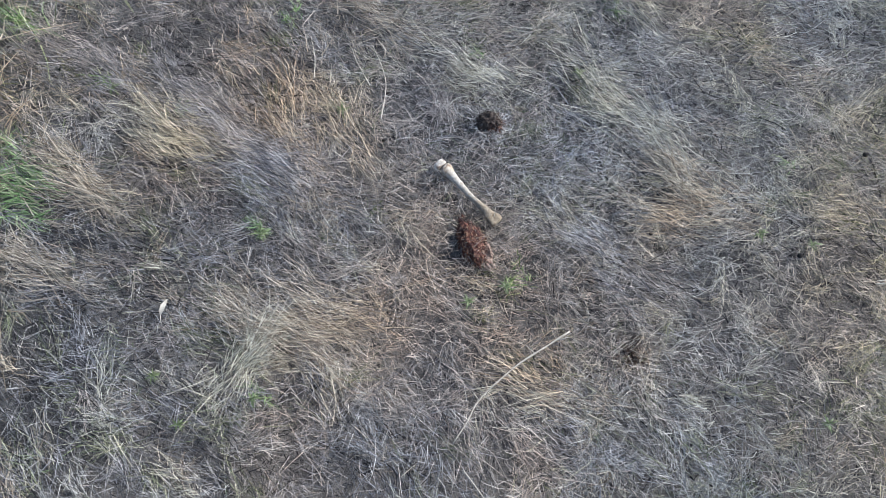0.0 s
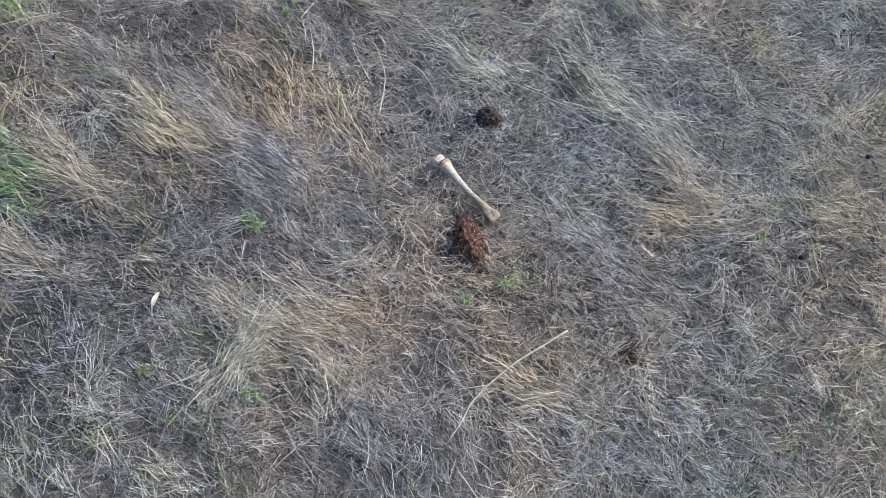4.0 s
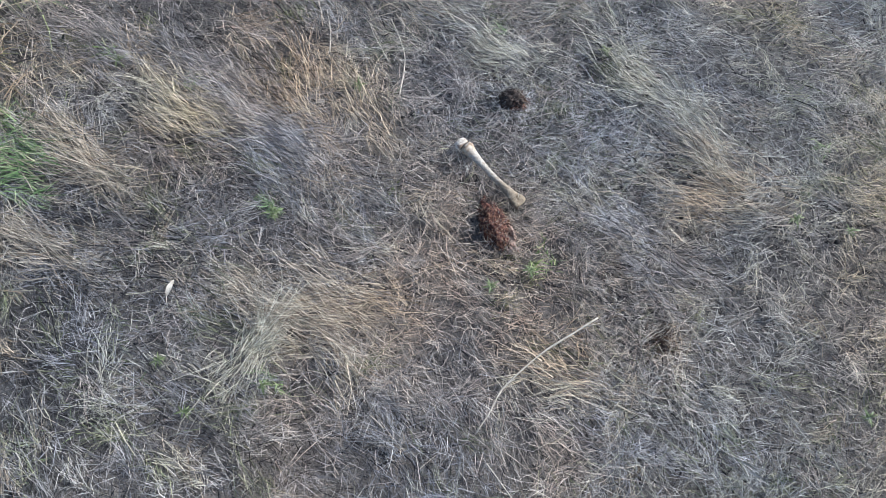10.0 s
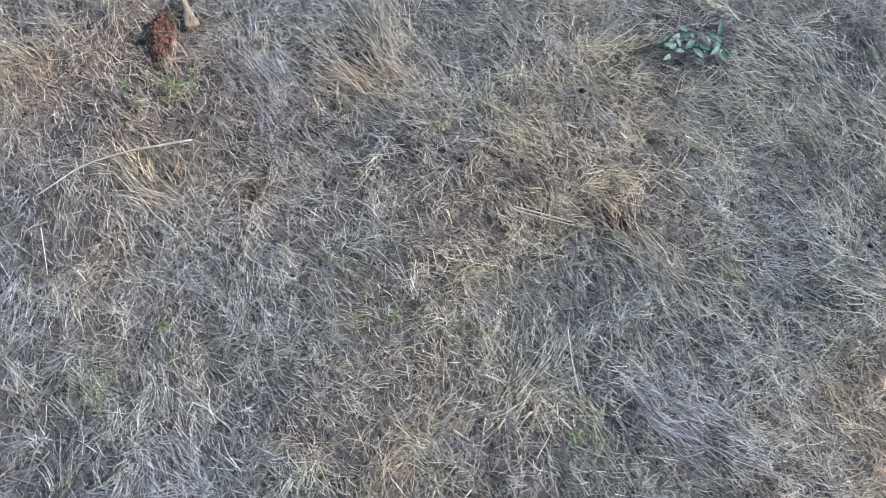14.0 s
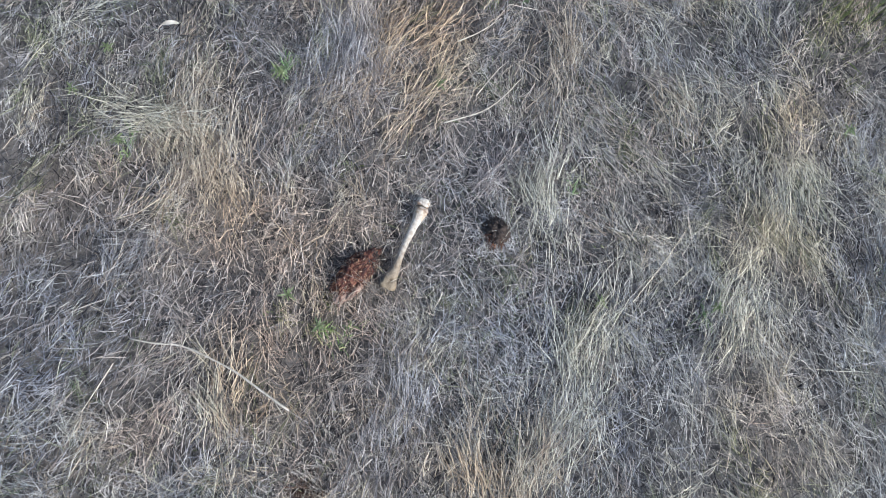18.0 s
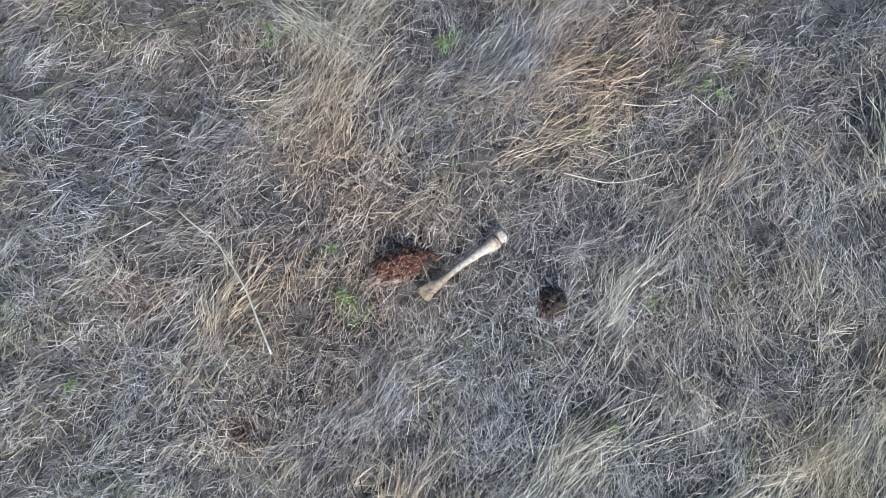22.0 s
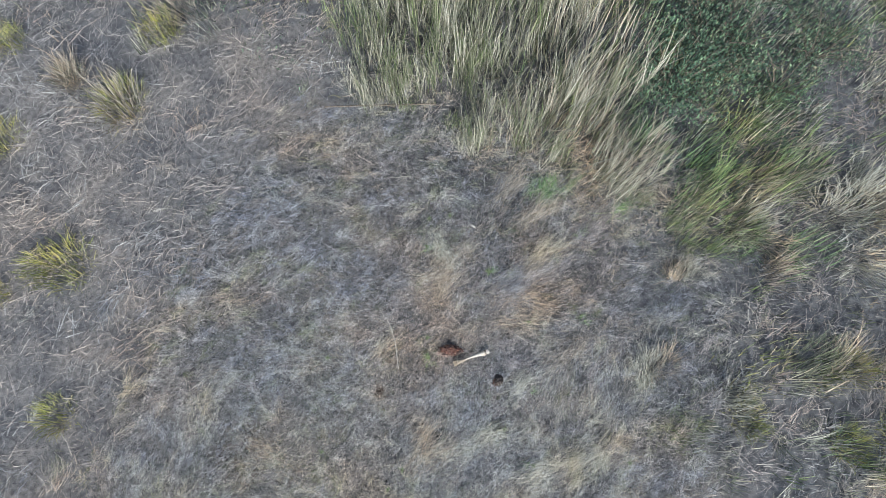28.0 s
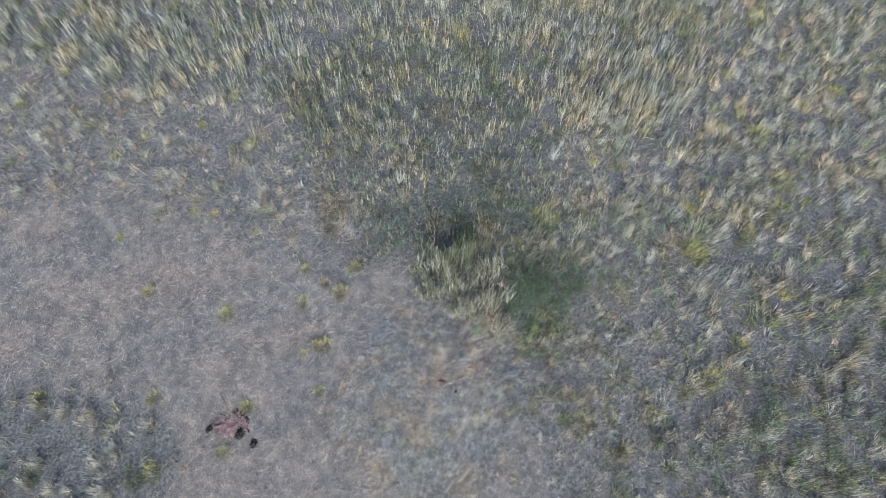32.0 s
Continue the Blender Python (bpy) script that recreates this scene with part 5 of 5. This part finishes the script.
def reed_clump(label, mats, height, n):
    e = thing("reed_clump", 0, 0, label, "reeds", "reed clumps at the clearing's edge")
    shapes = [reed_stem("reed", height * rng.uniform(0.75, 1.15), m) for m in mats]
    for k in range(n):
        st = part("reed", shapes[k % len(shapes)], e)
        a, r = rng.uniform(0, 2 * math.pi), 0.24 * math.sqrt(rng.random())
        st.matrix_local = pose(r * math.cos(a), r * math.sin(a), -0.01, 0, 0, math.degrees(a) + rng.uniform(-60, 60)) @ Matrix.Scale(rng.uniform(0.7, 1.1), 4)
    part("undergrowth", tussock_mesh("undergrowth", 26, height * 0.55, 0.26, 0.010, M_OLIVE, 0.6), e, kind="stuff")
    part("dead_skirt", tussock_mesh("dead_skirt", 16, height * 0.35, 0.28, 0.008, M_TAN, 0.9), e, kind="stuff")
    return e


REED = [reed_clump("tall clump of pale dry reeds with drooping leaves", (M_REED, M_OLIVE, M_HAY, M_REED, M_HAY), 0.95, 20), reed_clump("tall olive reed clump, half dry", (M_OLIVE, M_GREEN, M_OLIVE, M_REED), 0.85, 18), reed_clump("pale tan clump of dead reeds", (M_HAY, M_HAY, M_TAN, M_REED), 1.0, 20)]
gx, gy = [g.ravel() for g in np.meshgrid(np.arange(-5.0, -1.5, 0.255), np.arange(-3.5, 1.6, 0.255))]
gx, gy = gx + rng.uniform(-0.09, 0.09, len(gx)), gy + rng.uniform(-0.09, 0.09, len(gy))
gx, gy = gx + 0.22 * np.sin(5.3 * gy), gy + 0.22 * np.sin(4.7 * gx + 1.0)
stand = (rng.random(len(gx)) < 0.80) & inside(gx, gy, REEDS) | inside(gx, gy, shift([(-1.80, -0.85), (-1.89, 1.12), (-2.33, 0.88), (-2.23, -0.24)], -0.12))
xs, ys = gx[stand], gy[stand]
for i, (x, y) in enumerate(zip(xs, ys)):
    k = 2 if y > -0.5 + 0.5 * (i % 3) - 0.3 and x < -2.2 else i % 2
    m = pose(float(x), float(y), float(lie(x, y)), rng.uniform(-6, 6), rng.uniform(-6, 6), rng.uniform(0, 360)) @ Matrix.Scale(rng.uniform(0.65, 1.25) * min(1.1, 0.62 + 0.30 * (-1.9 - float(x))), 4)
    if i < 3:
        REED[i].matrix_world = m
    else:
        copy_thing(REED[k], m).matrix_basis = m


# ---- low leafy shrubs ----
def shrub(label, n, reach, height, mat):
    e = thing("low_shrub", 0, 0, label, "shrub", "low shrubs beside the reeds")
    tips = []
    for k in range(9):
        a = 2 * math.pi * k / 9 + rng.uniform(-0.3, 0.3)
        q = Vector((math.cos(a) * reach * rng.uniform(0.4, 1), math.sin(a) * reach * rng.uniform(0.4, 1), height * rng.uniform(0.5, 1)))
        part("branch", tube("branch", smooth_line([(0, 0, -0.02), q * 0.45 + Vector((0, 0, 0.08)), q], 6), 0.009, M_TWIG, 0.3, 5), e)
        tips.append(q)
    c = np.array([tips[i] for i in rng.integers(0, 9, n)]) * rng.uniform(0.35, 1.1, (n, 1)) + rng.normal(0, 0.09, (n, 3))
    c[:, 2] = np.abs(c[:, 2]) + 0.03
    v, q = strips(c[:, 0], c[:, 1], c[:, 2], rng.uniform(0, 2 * math.pi, n), rng.uniform(0.025, 0.055, n), rng.uniform(0.011, 0.022, n), rng.normal(0.2, 0.5, n), rng.uniform(0, 0.3, n), rng.normal(0, 0.3, n), 2)
    part("foliage", mesh_from("foliage", v, q, mat), e, kind="stuff")
    return e


SHRUB = [shrub("low dark green leafy shrub", 1000, 0.5, 0.42, M_LEAF), shrub("spreading grey-green leafy shrub", 750, 0.55, 0.36, M_LEAF_GREY)]
spots = [within(12, SHRUBS_A, 0.15), within(46, THICKET, 0.4), within(5, SHRUBS_C, 0.8)]
used = [False, False]
for field_no, (xs, ys) in enumerate(spots):
    for x, y in zip(xs, ys):
        k = 1 if field_no == 1 and rng.random() < 0.8 else 0
        m = pose(float(x), float(y), float(lie(x, y)), 0, 0, rng.uniform(0, 360)) @ Matrix.Scale(rng.uniform(0.7, 1.25), 4)
        if not used[k]:
            SHRUB[k].matrix_world = m
        else:
            copy_thing(SHRUB[k], m).matrix_basis = m
        used[k] = True

# ---- the carcass remains ----
rx, ry = 4.0, -5.2
remains = thing("carcass_remains", rx, ry, "flattened reddish-brown carcass remains on trampled grass", "animal remains", dz=0.03, turn=-60)
hull = lump("hull", 0.42, 0.30, 0.022, M_RED, 0.9, 2.2, 2.6)
part("hull", hull, remains, "dusty reddish hide spread flat")
part("matted_hair", hairs("matted_hair", hull, 1500, 0.14, 0.012, 0.4, M_REDHAIR, 0.12), remains, "straw and reddish hair stuck over the hide", "stuff")
tail = [Matrix.Rotation(radians(60), 3, "Z") @ (Vector(q) - Vector((rx, ry, 0.0))) for q in ((3.75, -5.5, 0.03), (3.55, -5.8, 0.03), (3.42, -6.05, 0.02))]
part("trailing_strip", tube("trailing_strip", smooth_line(tail, 8), 0.016, M_RED, 0.3, 8), remains, "trailing reddish strip of hide")
stuff("straw_over_remains", [lodged(rng.normal(rx, 0.30, 620), rng.normal(ry, 0.30, 620), 0.16, 0.009, 0.3, 0.09, 0.9, 0.6)], M_LAWN, "dry blades fallen over the carcass remains")
for (x, y), r in zip([(4.47, -5.72), (4.15, -4.83), (4.21, -4.31)], (0.10, 0.15, 0.11)):
    e = thing("dark_hide_clump", x, y, "black clump of hide beside the carcass remains", "animal remains", "black clumps by the carcass", dz=0.02)
    m = lump("body", r, r * 0.7, r * 0.6, M_CLOD, 0.7, x * 3)
    part("body", m, e)
    part("fur", hairs("fur", m, 260, 0.06, 0.012, rng.uniform(0, 6), M_BLACK, 0.3), e, "ragged black fur", "stuff")
